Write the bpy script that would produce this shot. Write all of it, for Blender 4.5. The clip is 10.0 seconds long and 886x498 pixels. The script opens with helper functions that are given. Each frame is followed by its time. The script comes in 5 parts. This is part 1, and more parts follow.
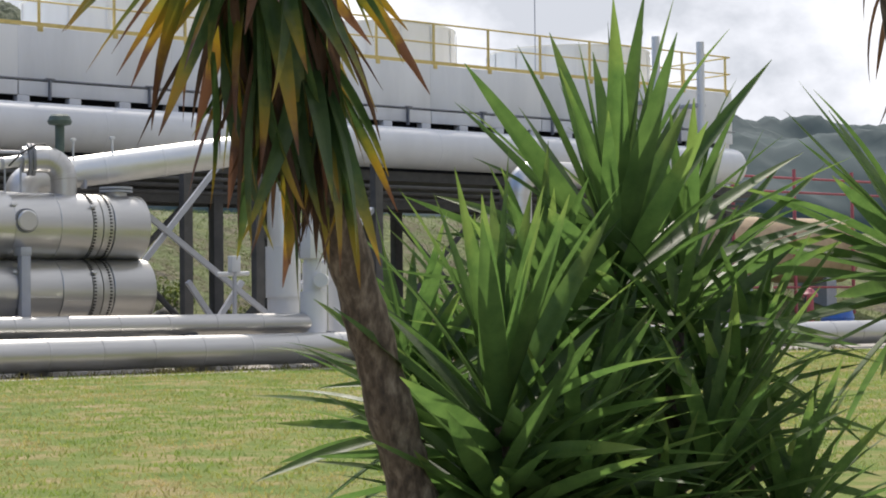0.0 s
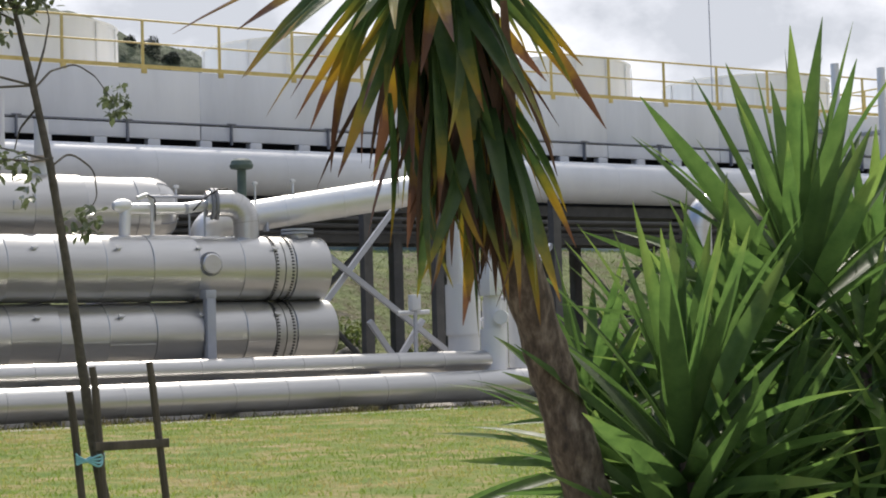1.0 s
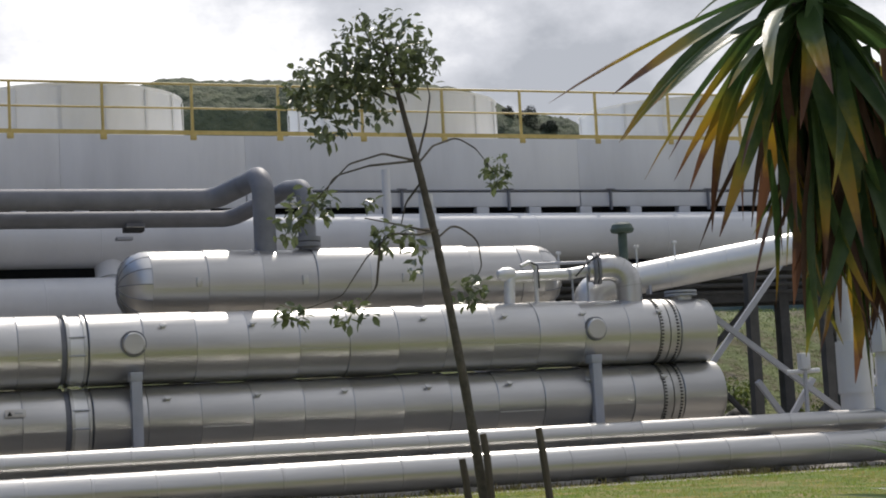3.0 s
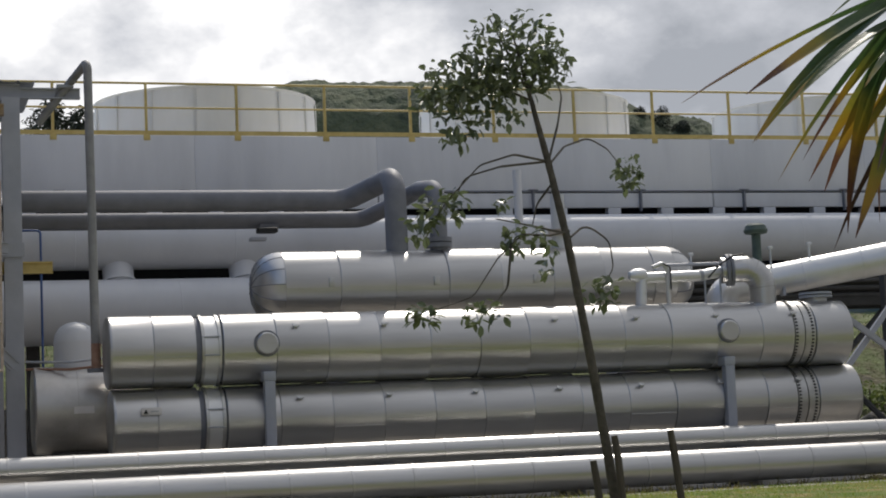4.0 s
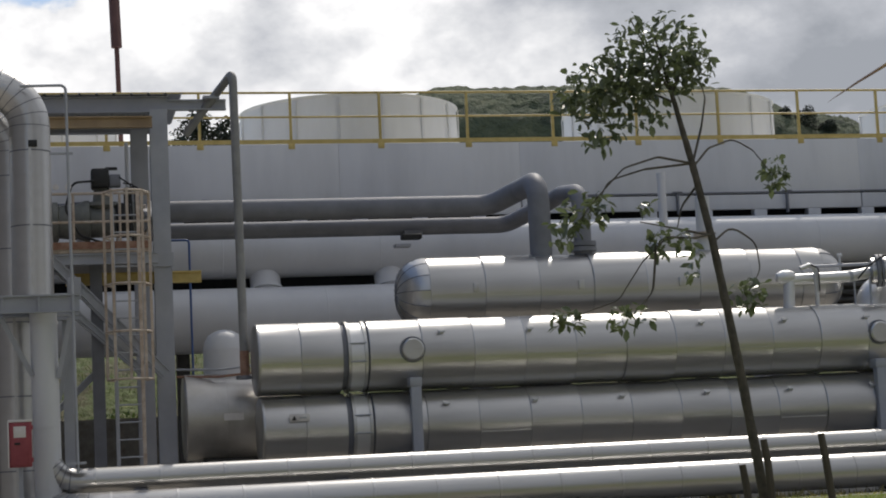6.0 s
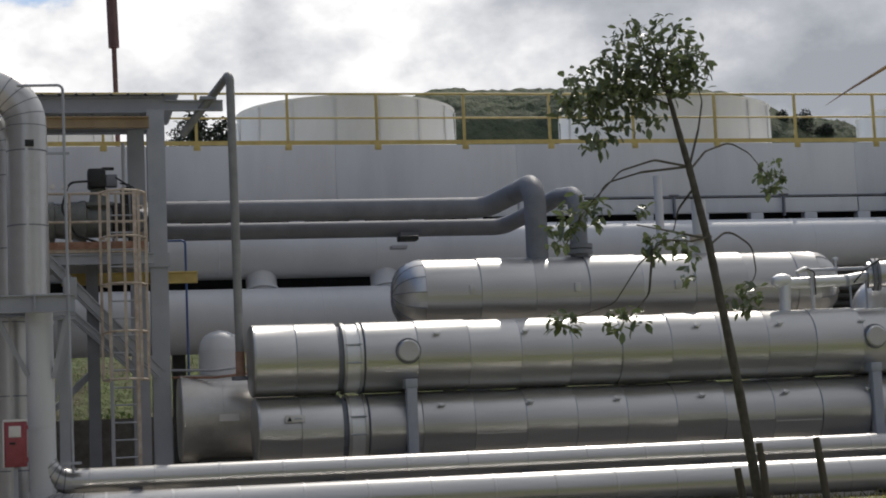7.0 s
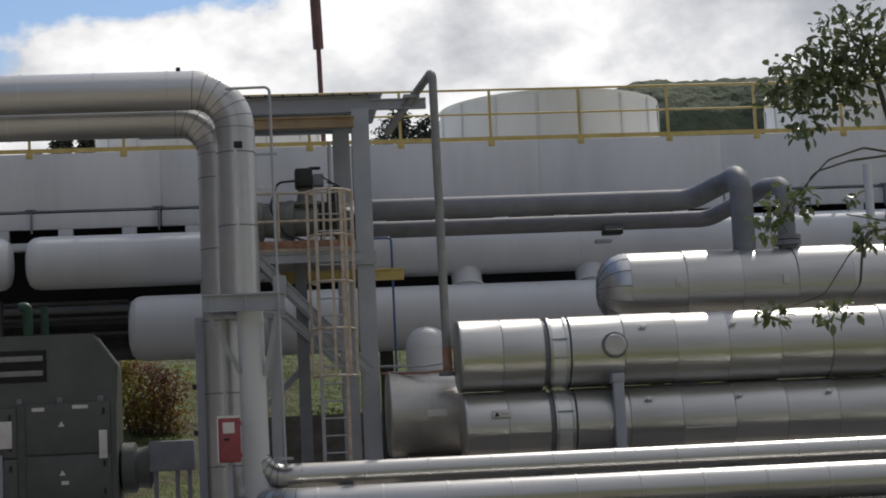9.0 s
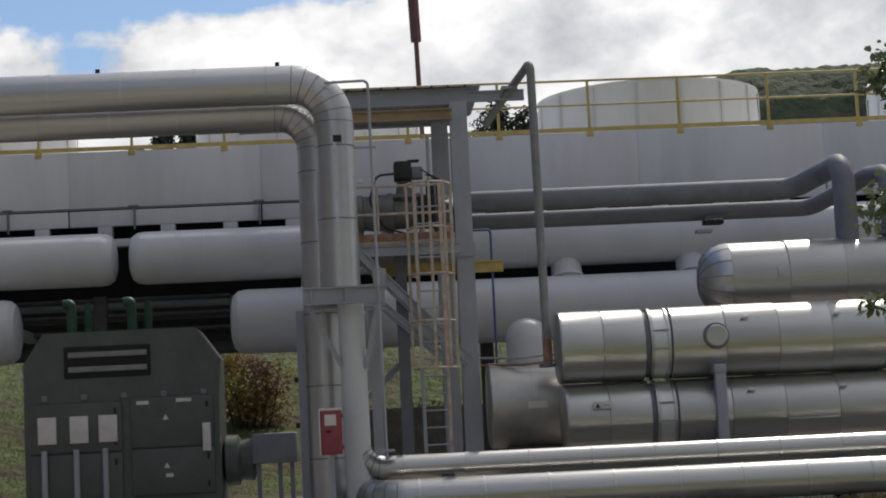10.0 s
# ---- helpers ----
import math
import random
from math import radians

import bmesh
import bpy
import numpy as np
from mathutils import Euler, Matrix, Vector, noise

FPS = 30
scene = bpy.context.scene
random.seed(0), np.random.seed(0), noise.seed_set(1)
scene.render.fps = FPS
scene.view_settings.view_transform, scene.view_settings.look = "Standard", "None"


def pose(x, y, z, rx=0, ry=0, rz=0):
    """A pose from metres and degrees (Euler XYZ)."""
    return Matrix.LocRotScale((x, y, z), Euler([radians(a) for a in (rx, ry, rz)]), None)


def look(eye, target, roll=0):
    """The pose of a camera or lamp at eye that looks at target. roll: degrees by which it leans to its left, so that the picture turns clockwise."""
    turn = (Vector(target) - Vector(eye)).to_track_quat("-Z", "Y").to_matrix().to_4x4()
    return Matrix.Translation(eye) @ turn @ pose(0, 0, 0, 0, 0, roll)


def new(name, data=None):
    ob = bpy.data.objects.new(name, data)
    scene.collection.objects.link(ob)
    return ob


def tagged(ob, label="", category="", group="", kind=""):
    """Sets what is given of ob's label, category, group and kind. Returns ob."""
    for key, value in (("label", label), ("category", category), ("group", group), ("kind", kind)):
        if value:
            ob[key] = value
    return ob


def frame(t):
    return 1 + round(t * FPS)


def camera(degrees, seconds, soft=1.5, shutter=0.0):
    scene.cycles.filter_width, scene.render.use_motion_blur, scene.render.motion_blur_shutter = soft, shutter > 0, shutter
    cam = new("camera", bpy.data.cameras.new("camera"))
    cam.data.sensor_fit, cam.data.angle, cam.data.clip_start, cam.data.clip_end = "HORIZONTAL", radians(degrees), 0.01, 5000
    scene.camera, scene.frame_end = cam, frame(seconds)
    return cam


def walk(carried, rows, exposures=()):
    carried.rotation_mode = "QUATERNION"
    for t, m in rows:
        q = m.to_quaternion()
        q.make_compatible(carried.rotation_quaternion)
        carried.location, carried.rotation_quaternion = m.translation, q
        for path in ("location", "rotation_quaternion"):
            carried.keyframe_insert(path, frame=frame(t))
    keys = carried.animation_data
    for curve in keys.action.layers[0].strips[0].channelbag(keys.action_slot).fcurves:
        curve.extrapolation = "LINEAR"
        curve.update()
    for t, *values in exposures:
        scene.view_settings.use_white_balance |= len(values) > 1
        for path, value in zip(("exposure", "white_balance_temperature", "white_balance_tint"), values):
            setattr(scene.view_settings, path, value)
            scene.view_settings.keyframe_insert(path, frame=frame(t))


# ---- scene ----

EYE = (0.0, 0.0, 1.08)
cam = camera(27.55, 10.0, soft=1.9)
PATH = [  # seconds, then the camera's turn in degrees
    (0.0, 91.767, 0.653, -38.477),
    (0.5, 92.403, 1.538, -35.598),
    (1.0, 93.033, 1.633, -32.762),
    (1.5, 93.935, 2.241, -29.834),
    (2.0, 94.256, 2.746, -26.785),
    (2.5, 94.667, 3.007, -23.607),
    (2.7, 95.038, 3.100, -22.142),
    (3.8, 96.139, 2.361, -17.561),
    (4.0, 95.753, 2.466, -16.405),
    (4.5, 95.826, 2.884, -13.865),
    (5.0, 95.542, 2.646, -12.219),
    (5.5, 96.089, 2.796, -11.810),
    (7.0, 96.173, 2.469, -11.931),
    (7.5, 96.268, 2.236, -12.203),
    (8.0, 96.270, 2.518, -11.726),
    (8.5, 96.244, 2.513, -9.306),
    (9.0, 96.299, 2.670, -5.387),
    (9.5, 96.424, 2.427, -3.822),
    (10.0, 96.193, 2.811, -2.202),
]
EXPOSURES = [(0.0, 0.55, 6750, 12), (2.5, 0.18, 6700, 12), (4.5, -0.32, 6650, 11), (8.0, -0.42, 6650, 11), (10.0, -0.48, 6650, 11)]
CLOUD, SUN = 1.28, 3.1

walk(cam, [(t, pose(*EYE, a, b, c)) for t, a, b, c in PATH], EXPOSURES)

# ---- world and sun ----
SUN_EL, SUN_AZ = radians(50), radians(28)      # azimuth from +y towards +x


def link(nt, a, b):
    nt.links.new(a, b)


def node(nt, kind, **values):
    n = nt.nodes.new(kind)
    for k, v in values.items():
        if k in n.inputs:
            n.inputs[k].default_value = v
    return n


def ramp(nt, src, stops):
    r = nt.nodes.new("ShaderNodeValToRGB")
    e = r.color_ramp.elements
    while len(e) < len(stops):
        e.new(0.5)
    for el, (p, c) in zip(e, stops):
        el.position = p
        el.color = (*c, 1) if len(c) == 3 else c
    link(nt, src, r.inputs[0])
    return r


world = bpy.data.worlds.new("sky")
scene.world = world
world.use_nodes = True
wt = world.node_tree
wt.nodes.clear()
sky = wt.nodes.new("ShaderNodeTexSky")
sky.sky_type, sky.sun_disc = "NISHITA", False
sky.sun_elevation, sky.sun_rotation = SUN_EL, SUN_AZ
sky.dust_density, sky.ozone_density = 0.2, 3.0
tc = wt.nodes.new("ShaderNodeTexCoord")
mp = wt.nodes.new("ShaderNodeMapping")
mp.inputs["Location"].default_value = (0.62, 0.0, 0.3)
mp.inputs["Scale"].default_value = (1.0, 1.0, 1.5)
link(wt, tc.outputs["Generated"], mp.inputs["Vector"])
cl = node(wt, "ShaderNodeTexNoise", Scale=9.0, Detail=9.0, Roughness=0.5)
link(wt, mp.outputs["Vector"], cl.inputs["Vector"])
sep = wt.nodes.new("ShaderNodeSeparateXYZ")
link(wt, tc.outputs["Generated"], sep.inputs[0])


def math_node(op, a, b):
    n = wt.nodes.new("ShaderNodeMath")
    n.operation = op
    for k, v in enumerate((a, b)):
        if isinstance(v, float):
            n.inputs[k].default_value = v
        else:
            link(wt, v, n.inputs[k])
    return n.outputs[0]


def grey(*stops):
    return [(p, (v, v, v)) for p, v in stops]


# a bank of cumulus low down, a break above it, broken cloud overhead; the break closes towards the east
rise = ramp(wt, sep.outputs["Z"], grey((0.212, 0.62), (0.275, 0.37), (0.40, 0.43), (0.8, 0.44)))
thick = math_node("ADD", math_node("MULTIPLY", sep.outputs["X"], 0.38), rise.outputs[0])
thick = math_node("SUBTRACT", math_node("ADD", thick, cl.outputs["Fac"]), 0.5)
cover = ramp(wt, thick, [(0.375, (0, 0, 0)), (0.43, (1, 1, 1))])
cl2 = node(wt, "ShaderNodeTexNoise", Scale=9.0, Detail=8.0, Roughness=0.55)
link(wt, mp.outputs["Vector"], cl2.inputs["Vector"])
# white to the north, a heavy grey base to the north-east, hazy and pale beyond it
heavy = ramp(wt, sep.outputs["X"], grey((0.0, 0.60), (0.2, 0.50), (0.30, 0.38), (0.42, 0.29), (0.56, 0.34), (0.68, 0.34)))
white = ramp(wt, math_node("SUBTRACT", math_node("ADD", cl2.outputs["Fac"], heavy.outputs[0]), 0.5),
             [(0.26, (0.30, 0.325, 0.365)), (0.40, (0.45, 0.475, 0.52)), (0.50, (0.66, 0.68, 0.71)), (0.60, (0.95, 0.96, 0.97))])
cloud = node(wt, "ShaderNodeBackground", Strength=CLOUD)
blue = node(wt, "ShaderNodeBackground", Strength=0.15)
# clouds shine more the nearer they stand to the sun
nd = wt.nodes.new("ShaderNodeVectorMath")
nd.operation = "DOT_PRODUCT"
nd.inputs[1].default_value = (math.sin(SUN_AZ) * math.cos(SUN_EL), math.cos(SUN_AZ) * math.cos(SUN_EL), math.sin(SUN_EL))
link(wt, tc.outputs["Generated"], nd.inputs[0])
glow = node(wt, "ShaderNodeMapRange")
glow.inputs["From Min"].default_value, glow.inputs["From Max"].default_value = -0.5, 0.75
glow.inputs["To Min"].default_value, glow.inputs["To Max"].default_value = 0.30 * CLOUD, 1.2 * CLOUD
link(wt, nd.outputs["Value"], glow.inputs["Value"])
link(wt, glow.outputs[0], cloud.inputs["Strength"])
link(wt, white.outputs[0], cloud.inputs["Color"])
link(wt, sky.outputs[0], blue.inputs["Color"])
wm = wt.nodes.new("ShaderNodeMixShader")
link(wt, cover.outputs[0], wm.inputs[0])
link(wt, blue.outputs[0], wm.inputs[1])
link(wt, cloud.outputs[0], wm.inputs[2])
wo = wt.nodes.new("ShaderNodeOutputWorld")
link(wt, wm.outputs[0], wo.inputs[0])

sun = new("sun", bpy.data.lights.new("sun", "SUN"))
sun.data.energy, sun.data.angle, sun.data.color = SUN, radians(0.6), (1.0, 0.95, 0.87)
sx, sy, sz = math.sin(SUN_AZ) * math.cos(SUN_EL), math.cos(SUN_AZ) * math.cos(SUN_EL), math.sin(SUN_EL)
sun.matrix_world = look((20 * sx, 20 * sy, 60), (20 * sx - sx, 20 * sy - sy, 60 - sz))


# ---- materials ----
def material(name, stops, scale=4.0, rough=0.6, metal=0.0, bump=0.1, bump_scale=60.0, detail=6.0, rough_var=0.15,
             stretch=(1, 1, 1), object_var=0.0, transl=0.0, spec=0.5, bump_dist=0.01):
    """A surface whose colour runs through stops by large and fine noise, with fine relief."""
    m = bpy.data.materials.new(name)
    m.use_nodes = True
    nt = m.node_tree
    bs = nt.nodes["Principled BSDF"]
    co = nt.nodes.new("ShaderNodeTexCoord")
    ma = nt.nodes.new("ShaderNodeMapping")
    ma.inputs["Scale"].default_value = stretch
    info = nt.nodes.new("ShaderNodeObjectInfo")
    off = node(nt, "ShaderNodeVectorMath")
    off.operation = "SCALE"
    comb = nt.nodes.new("ShaderNodeCombineXYZ")
    for s in range(3):
        link(nt, info.outputs["Random"], comb.inputs[s])
    link(nt, comb.outputs[0], off.inputs[0])
    off.inputs["Scale"].default_value = 13.0
    link(nt, co.outputs["Object"], ma.inputs["Vector"])
    add = nt.nodes.new("ShaderNodeVectorMath")
    link(nt, ma.outputs[0], add.inputs[0])
    link(nt, off.outputs[0], add.inputs[1])
    n1 = node(nt, "ShaderNodeTexNoise", Scale=scale, Detail=detail, Roughness=0.62)
    link(nt, add.outputs[0], n1.inputs["Vector"])
    r = ramp(nt, n1.outputs["Fac"], stops)
    colour = r.outputs[0]
    if object_var:
        hsv = nt.nodes.new("ShaderNodeHueSaturation")
        mr = node(nt, "ShaderNodeMapRange")
        mr.inputs["To Min"].default_value, mr.inputs["To Max"].default_value = 1 - object_var, 1 + object_var
        link(nt, info.outputs["Random"], mr.inputs["Value"])
        link(nt, mr.outputs[0], hsv.inputs["Value"])
        link(nt, colour, hsv.inputs["Color"])
        colour = hsv.outputs[0]
    link(nt, colour, bs.inputs["Base Color"])
    n2 = node(nt, "ShaderNodeTexNoise", Scale=bump_scale, Detail=5.0, Roughness=0.6)
    link(nt, add.outputs[0], n2.inputs["Vector"])
    bp = node(nt, "ShaderNodeBump", Strength=bump, Distance=bump_dist)
    link(nt, n2.outputs["Fac"], bp.inputs["Height"])
    link(nt, bp.outputs[0], bs.inputs["Normal"])
    rr = node(nt, "ShaderNodeMapRange")
    rr.inputs["To Min"].default_value, rr.inputs["To Max"].default_value = max(0.02, rough - rough_var), min(1, rough + rough_var)
    link(nt, n1.outputs["Fac"], rr.inputs["Value"])
    link(nt, rr.outputs[0], bs.inputs["Roughness"])
    bs.inputs["Metallic"].default_value = metal
    bs.inputs["Specular IOR Level"].default_value = spec
    if transl:
        tr = nt.nodes.new("ShaderNodeBsdfTranslucent")
        hs = node(nt, "ShaderNodeHueSaturation", Saturation=1.05, Value=1.7)
        link(nt, colour, hs.inputs["Color"])
        link(nt, hs.outputs[0], tr.inputs["Color"])
        mx = nt.nodes.new("ShaderNodeMixShader")
        mx.inputs[0].default_value = transl
        link(nt, bs.outputs[0], mx.inputs[1])
        link(nt, tr.outputs[0], mx.inputs[2])
        link(nt, mx.outputs[0], nt.nodes["Material Output"].inputs["Surface"])
    return m


def leaf_material(name, stops, tips, transl=0.35, rough=0.38, glow_value=1.6):
    """A blade whose colour runs along its length (attribute 'along') from base to tip."""
    m = material(name, stops, scale=9, rough=rough, bump=0.15, bump_scale=40, object_var=0.28, transl=transl, spec=0.3)
    nt = m.node_tree
    at = nt.nodes.new("ShaderNodeAttribute")
    at.attribute_name = "along"
    info = [n for n in nt.nodes if n.type == "OBJECT_INFO"][0]
    noisy = [n for n in nt.nodes if n.type == "TEX_NOISE"][0]
    s = node(nt, "ShaderNodeMath")
    s.operation = "MULTIPLY_ADD"
    s.inputs[1].default_value = 0.22
    link(nt, noisy.outputs["Fac"], s.inputs[0])
    link(nt, at.outputs["Fac"], s.inputs[2])
    s2 = node(nt, "ShaderNodeMath")
    s2.operation = "MULTIPLY_ADD"
    s2.inputs[1].default_value = 0.38
    link(nt, info.outputs["Random"], s2.inputs[0])
    link(nt, s.outputs[0], s2.inputs[2])
    r = ramp(nt, s2.outputs[0], tips)
    mix = nt.nodes.new("ShaderNodeMix")
    mix.data_type = "RGBA"
    hsv = [n for n in nt.nodes if n.type == "HUE_SAT"][0]
    link(nt, r.outputs["Alpha"], mix.inputs["Factor"])
    link(nt, hsv.outputs[0], mix.inputs[6])
    link(nt, r.outputs["Color"], mix.inputs[7])
    bs = nt.nodes["Principled BSDF"]
    link(nt, mix.outputs[2], bs.inputs["Base Color"])
    for n in nt.nodes:
        if n.type == "BSDF_TRANSLUCENT":
            h2 = n.inputs["Color"].links[0].from_node
            link(nt, mix.outputs[2], h2.inputs["Color"])
            h2.inputs["Value"].default_value = glow_value
    return m


ALU = material("aluminium_cladding", [(0.3, (0.49, 0.485, 0.475)), (0.55, (0.54, 0.535, 0.53)), (0.8, (0.59, 0.585, 0.58))], scale=1.4,
               rough=0.34, metal=0.88, bump=0.2, bump_scale=1.6, rough_var=0.05, object_var=0.06, bump_dist=0.02, stretch=(0.3, 2, 2))
ALU_WHITE = material("pale_matt_cladding", [(0.3, (0.66, 0.66, 0.65)), (0.7, (0.76, 0.76, 0.76))], scale=1.5, rough=0.45, metal=0.7, bump=0.1, bump_scale=3, bump_dist=0.02)
ALU_END = material("aluminium_end_plate", [(0.3, (0.42, 0.41, 0.39)), (0.7, (0.6, 0.6, 0.59))], scale=2, rough=0.42, metal=1.0, bump=0.1, bump_scale=5, object_var=0.1)
STAINED = material("stained_dull_cladding", [(0.3, (0.34, 0.325, 0.30)), (0.5, (0.46, 0.445, 0.425)), (0.7, (0.55, 0.54, 0.52))], scale=1.6, rough=0.4, metal=0.75, bump=0.1, bump_scale=3)
DARK_STEEL = material("dark_weathered_steel", [(0.3, (0.045, 0.045, 0.045)), (0.7, (0.085, 0.083, 0.08))], scale=4, rough=0.7, bump=0.1)
VALVE = material("dark_grey_green_cast_body", [(0.3, (0.13, 0.14, 0.13)), (0.7, (0.22, 0.225, 0.21))], scale=5, rough=0.6, bump=0.2)
# near black; on the sheet behind the air slots it paints in the shade
DARK = material("near_black", [(0.3, (0.012, 0.012, 0.014)), (0.7, (0.03, 0.03, 0.03))], rough=0.9)
GREY = material("grey_painted_steel", [(0.3, (0.33, 0.345, 0.385)), (0.7, (0.41, 0.425, 0.465))], scale=2, rough=0.5, bump=0.05, object_var=0.06)
DARK_GREY = material("dark_grey_lagging", [(0.3, (0.16, 0.166, 0.19)), (0.7, (0.225, 0.232, 0.26))], scale=2.5, rough=0.62, bump=0.2, bump_scale=9)
MIDGREY = material("weathered_grey_pipe_paint", [(0.3, (0.21, 0.21, 0.21)), (0.7, (0.30, 0.30, 0.295))], scale=5, rough=0.6, bump=0.1)
WHITE = material("white_painted_steel", [(0.25, (0.54, 0.55, 0.57)), (0.6, (0.64, 0.65, 0.67)), (0.85, (0.70, 0.70, 0.72))], scale=0.7, rough=0.5,
                 bump=0.05, bump_scale=3, rough_var=0.1, stretch=(1, 1, 0.35))
PANEL = material("weathered_white_panel", [(0.25, (0.58, 0.585, 0.60)), (0.55, (0.71, 0.715, 0.73)), (0.85, (0.77, 0.775, 0.785))], scale=0.8, rough=0.6,
                 bump=0.06, bump_scale=4, stretch=(1, 1, 0.2), object_var=0.03)
STACK = material("white_fibreglass", [(0.25, (0.70, 0.70, 0.67)), (0.7, (0.82, 0.82, 0.80))], scale=1.2, rough=0.55, stretch=(1, 1, 0.3), object_var=0.03, transl=0.12)
YELLOW = material("yellow_painted_steel", [(0.3, (0.50, 0.37, 0.11)), (0.7, (0.68, 0.53, 0.20))], scale=5, rough=0.5, object_var=0.1)
RED = material("red_painted_steel", [(0.3, (0.26, 0.045, 0.06)), (0.7, (0.38, 0.085, 0.10))], scale=5, rough=0.5, object_var=0.08)
RUST = material("rusty_primer_steel", [(0.3, (0.22, 0.10, 0.06)), (0.7, (0.42, 0.26, 0.19))], scale=6, rough=0.75, object_var=0.1)
CREAM = material("faded_cream_steel", [(0.3, (0.38, 0.29, 0.22)), (0.6, (0.55, 0.47, 0.40)), (0.85, (0.62, 0.57, 0.5))], scale=8, rough=0.7, object_var=0.1)
GREEN = material("green_painted_steel", [(0.3, (0.015, 0.055, 0.032)), (0.7, (0.03, 0.09, 0.055))], scale=4, rough=0.5)
BLUE = material("blue_plastic", [(0.3, (0.015, 0.07, 0.28)), (0.7, (0.03, 0.13, 0.42))], scale=4, rough=0.4)
CABINET = material("dark_green_grey_paint", [(0.3, (0.075, 0.085, 0.078)), (0.7, (0.115, 0.125, 0.116))], scale=2, rough=0.5)
PLATE = material("white_enamel_plate", [(0.3, (0.62, 0.58, 0.56)), (0.7, (0.76, 0.74, 0.72))], scale=6, rough=0.4)
BLACK = material("black_rubber", [(0.3, (0.01, 0.01, 0.01)), (0.7, (0.025, 0.025, 0.025))], scale=8, rough=0.6)
STAKE = material("weathered_grey_stake_wood", [(0.3, (0.05, 0.042, 0.032)), (0.7, (0.13, 0.11, 0.085))], scale=9, rough=0.9, stretch=(1, 1, 0.15), bump=0.5)
BARK = material("rough_brown_bark", [(0.3, (0.03, 0.023, 0.016)), (0.45, (0.08, 0.06, 0.04)), (0.56, (0.145, 0.115, 0.08)), (0.7, (0.25, 0.21, 0.155))], scale=26, detail=10, rough=0.95,
                bump=0.9, bump_scale=34, stretch=(1, 1, 0.45), bump_dist=0.02)
TWIG = material("grey_brown_twig", [(0.3, (0.05, 0.045, 0.035)), (0.7, (0.13, 0.115, 0.09))], scale=14, rough=0.9, bump=0.5)
LAWN = material("mown_lawn", [(0.32, (0.34, 0.27, 0.15)), (0.43, (0.26, 0.235, 0.09)), (0.52, (0.17, 0.215, 0.055)), (0.68, (0.11, 0.175, 0.038))],
                scale=1.7, detail=14, rough=0.95, bump=1.0, bump_scale=22, bump_dist=0.05, spec=0.15)
GRAVEL = material("bare_soil_gravel", [(0.3, (0.24, 0.22, 0.19)), (0.7, (0.40, 0.375, 0.335))], scale=6, detail=10, rough=0.95, bump=0.8, bump_scale=30)
BANK = material("rough_grass_bank", [(0.32, (0.05, 0.04, 0.022)), (0.44, (0.10, 0.09, 0.035)), (0.54, (0.10, 0.13, 0.035)), (0.7, (0.17, 0.185, 0.06))],
                scale=0.7, detail=12, rough=0.95, bump=1.0, bump_scale=3, bump_dist=0.2)
WOODS = material("dark_wooded_hillside", [(0.32, (0.035, 0.05, 0.032)), (0.45, (0.075, 0.095, 0.055)), (0.55, (0.10, 0.12, 0.07)), (0.7, (0.15, 0.16, 0.10))], scale=0.22, detail=12,
                 rough=0.95, bump=1.0, bump_scale=0.5, bump_dist=1.5)
# the blue-green of distance haze is mixed into this hillside colour
FAR = material("far_hillside_haze_tint", [(0.3, (0.018, 0.040, 0.048)), (0.6, (0.032, 0.060, 0.064)), (0.8, (0.07, 0.10, 0.08))], scale=0.02, detail=10, rough=1.0)
YUCCA = leaf_material("yucca_leaf", [(0.3, (0.036, 0.072, 0.020)), (0.7, (0.075, 0.13, 0.036))],
                      [(0.0, (0.1, 0.17, 0.04, 0.0)), (0.9, (0.10, 0.17, 0.04, 0.0)), (1.0, (0.16, 0.2, 0.05, 0.35))], transl=0.44, rough=0.5, glow_value=2.3)
DROOP = leaf_material("drooping_leaf", [(0.3, (0.04, 0.08, 0.028)), (0.7, (0.08, 0.135, 0.042))],
                      [(0.70, (0.09, 0.12, 0.03, 0.0)), (0.83, (0.26, 0.22, 0.03, 0.8)), (0.91, (0.30, 0.19, 0.03, 1)), (1.0, (0.12, 0.06, 0.035, 1))], transl=0.24)
DEAD = leaf_material("dead_leaf", [(0.3, (0.09, 0.05, 0.03)), (0.7, (0.20, 0.12, 0.07))],
                     [(0.3, (0.12, 0.08, 0.05, 0.0)), (0.9, (0.09, 0.055, 0.035, 1.0))], transl=0.2, rough=0.8)
SAPLEAF = material("glossy_dark_leaf", [(0.3, (0.075, 0.095, 0.05)), (0.7, (0.135, 0.165, 0.085))], scale=6, rough=0.35, transl=0.25, bump=0.05)
SHRUB = material("autumn_shrub_leaf", [(0.36, (0.10, 0.05, 0.035)), (0.47, (0.19, 0.09, 0.055)), (0.56, (0.24, 0.19, 0.03)), (0.7, (0.13, 0.14, 0.03))], scale=0.9, rough=0.7, transl=0.25)
ROCK = material("dark_lichened_rock", [(0.3, (0.05, 0.048, 0.045)), (0.55, (0.11, 0.105, 0.095)), (0.75, (0.20, 0.19, 0.165))], scale=5, rough=0.95, bump=0.8, bump_scale=9, bump_dist=0.05)
TAN = material("faded_tan_paint", [(0.3, (0.30, 0.21, 0.12)), (0.7, (0.44, 0.33, 0.20))], scale=2, rough=0.6, object_var=0.05)
MASTRED = material("dull_red_mast_paint", [(0.3, (0.12, 0.06, 0.055)), (0.7, (0.18, 0.095, 0.09))], scale=5, rough=0.6)
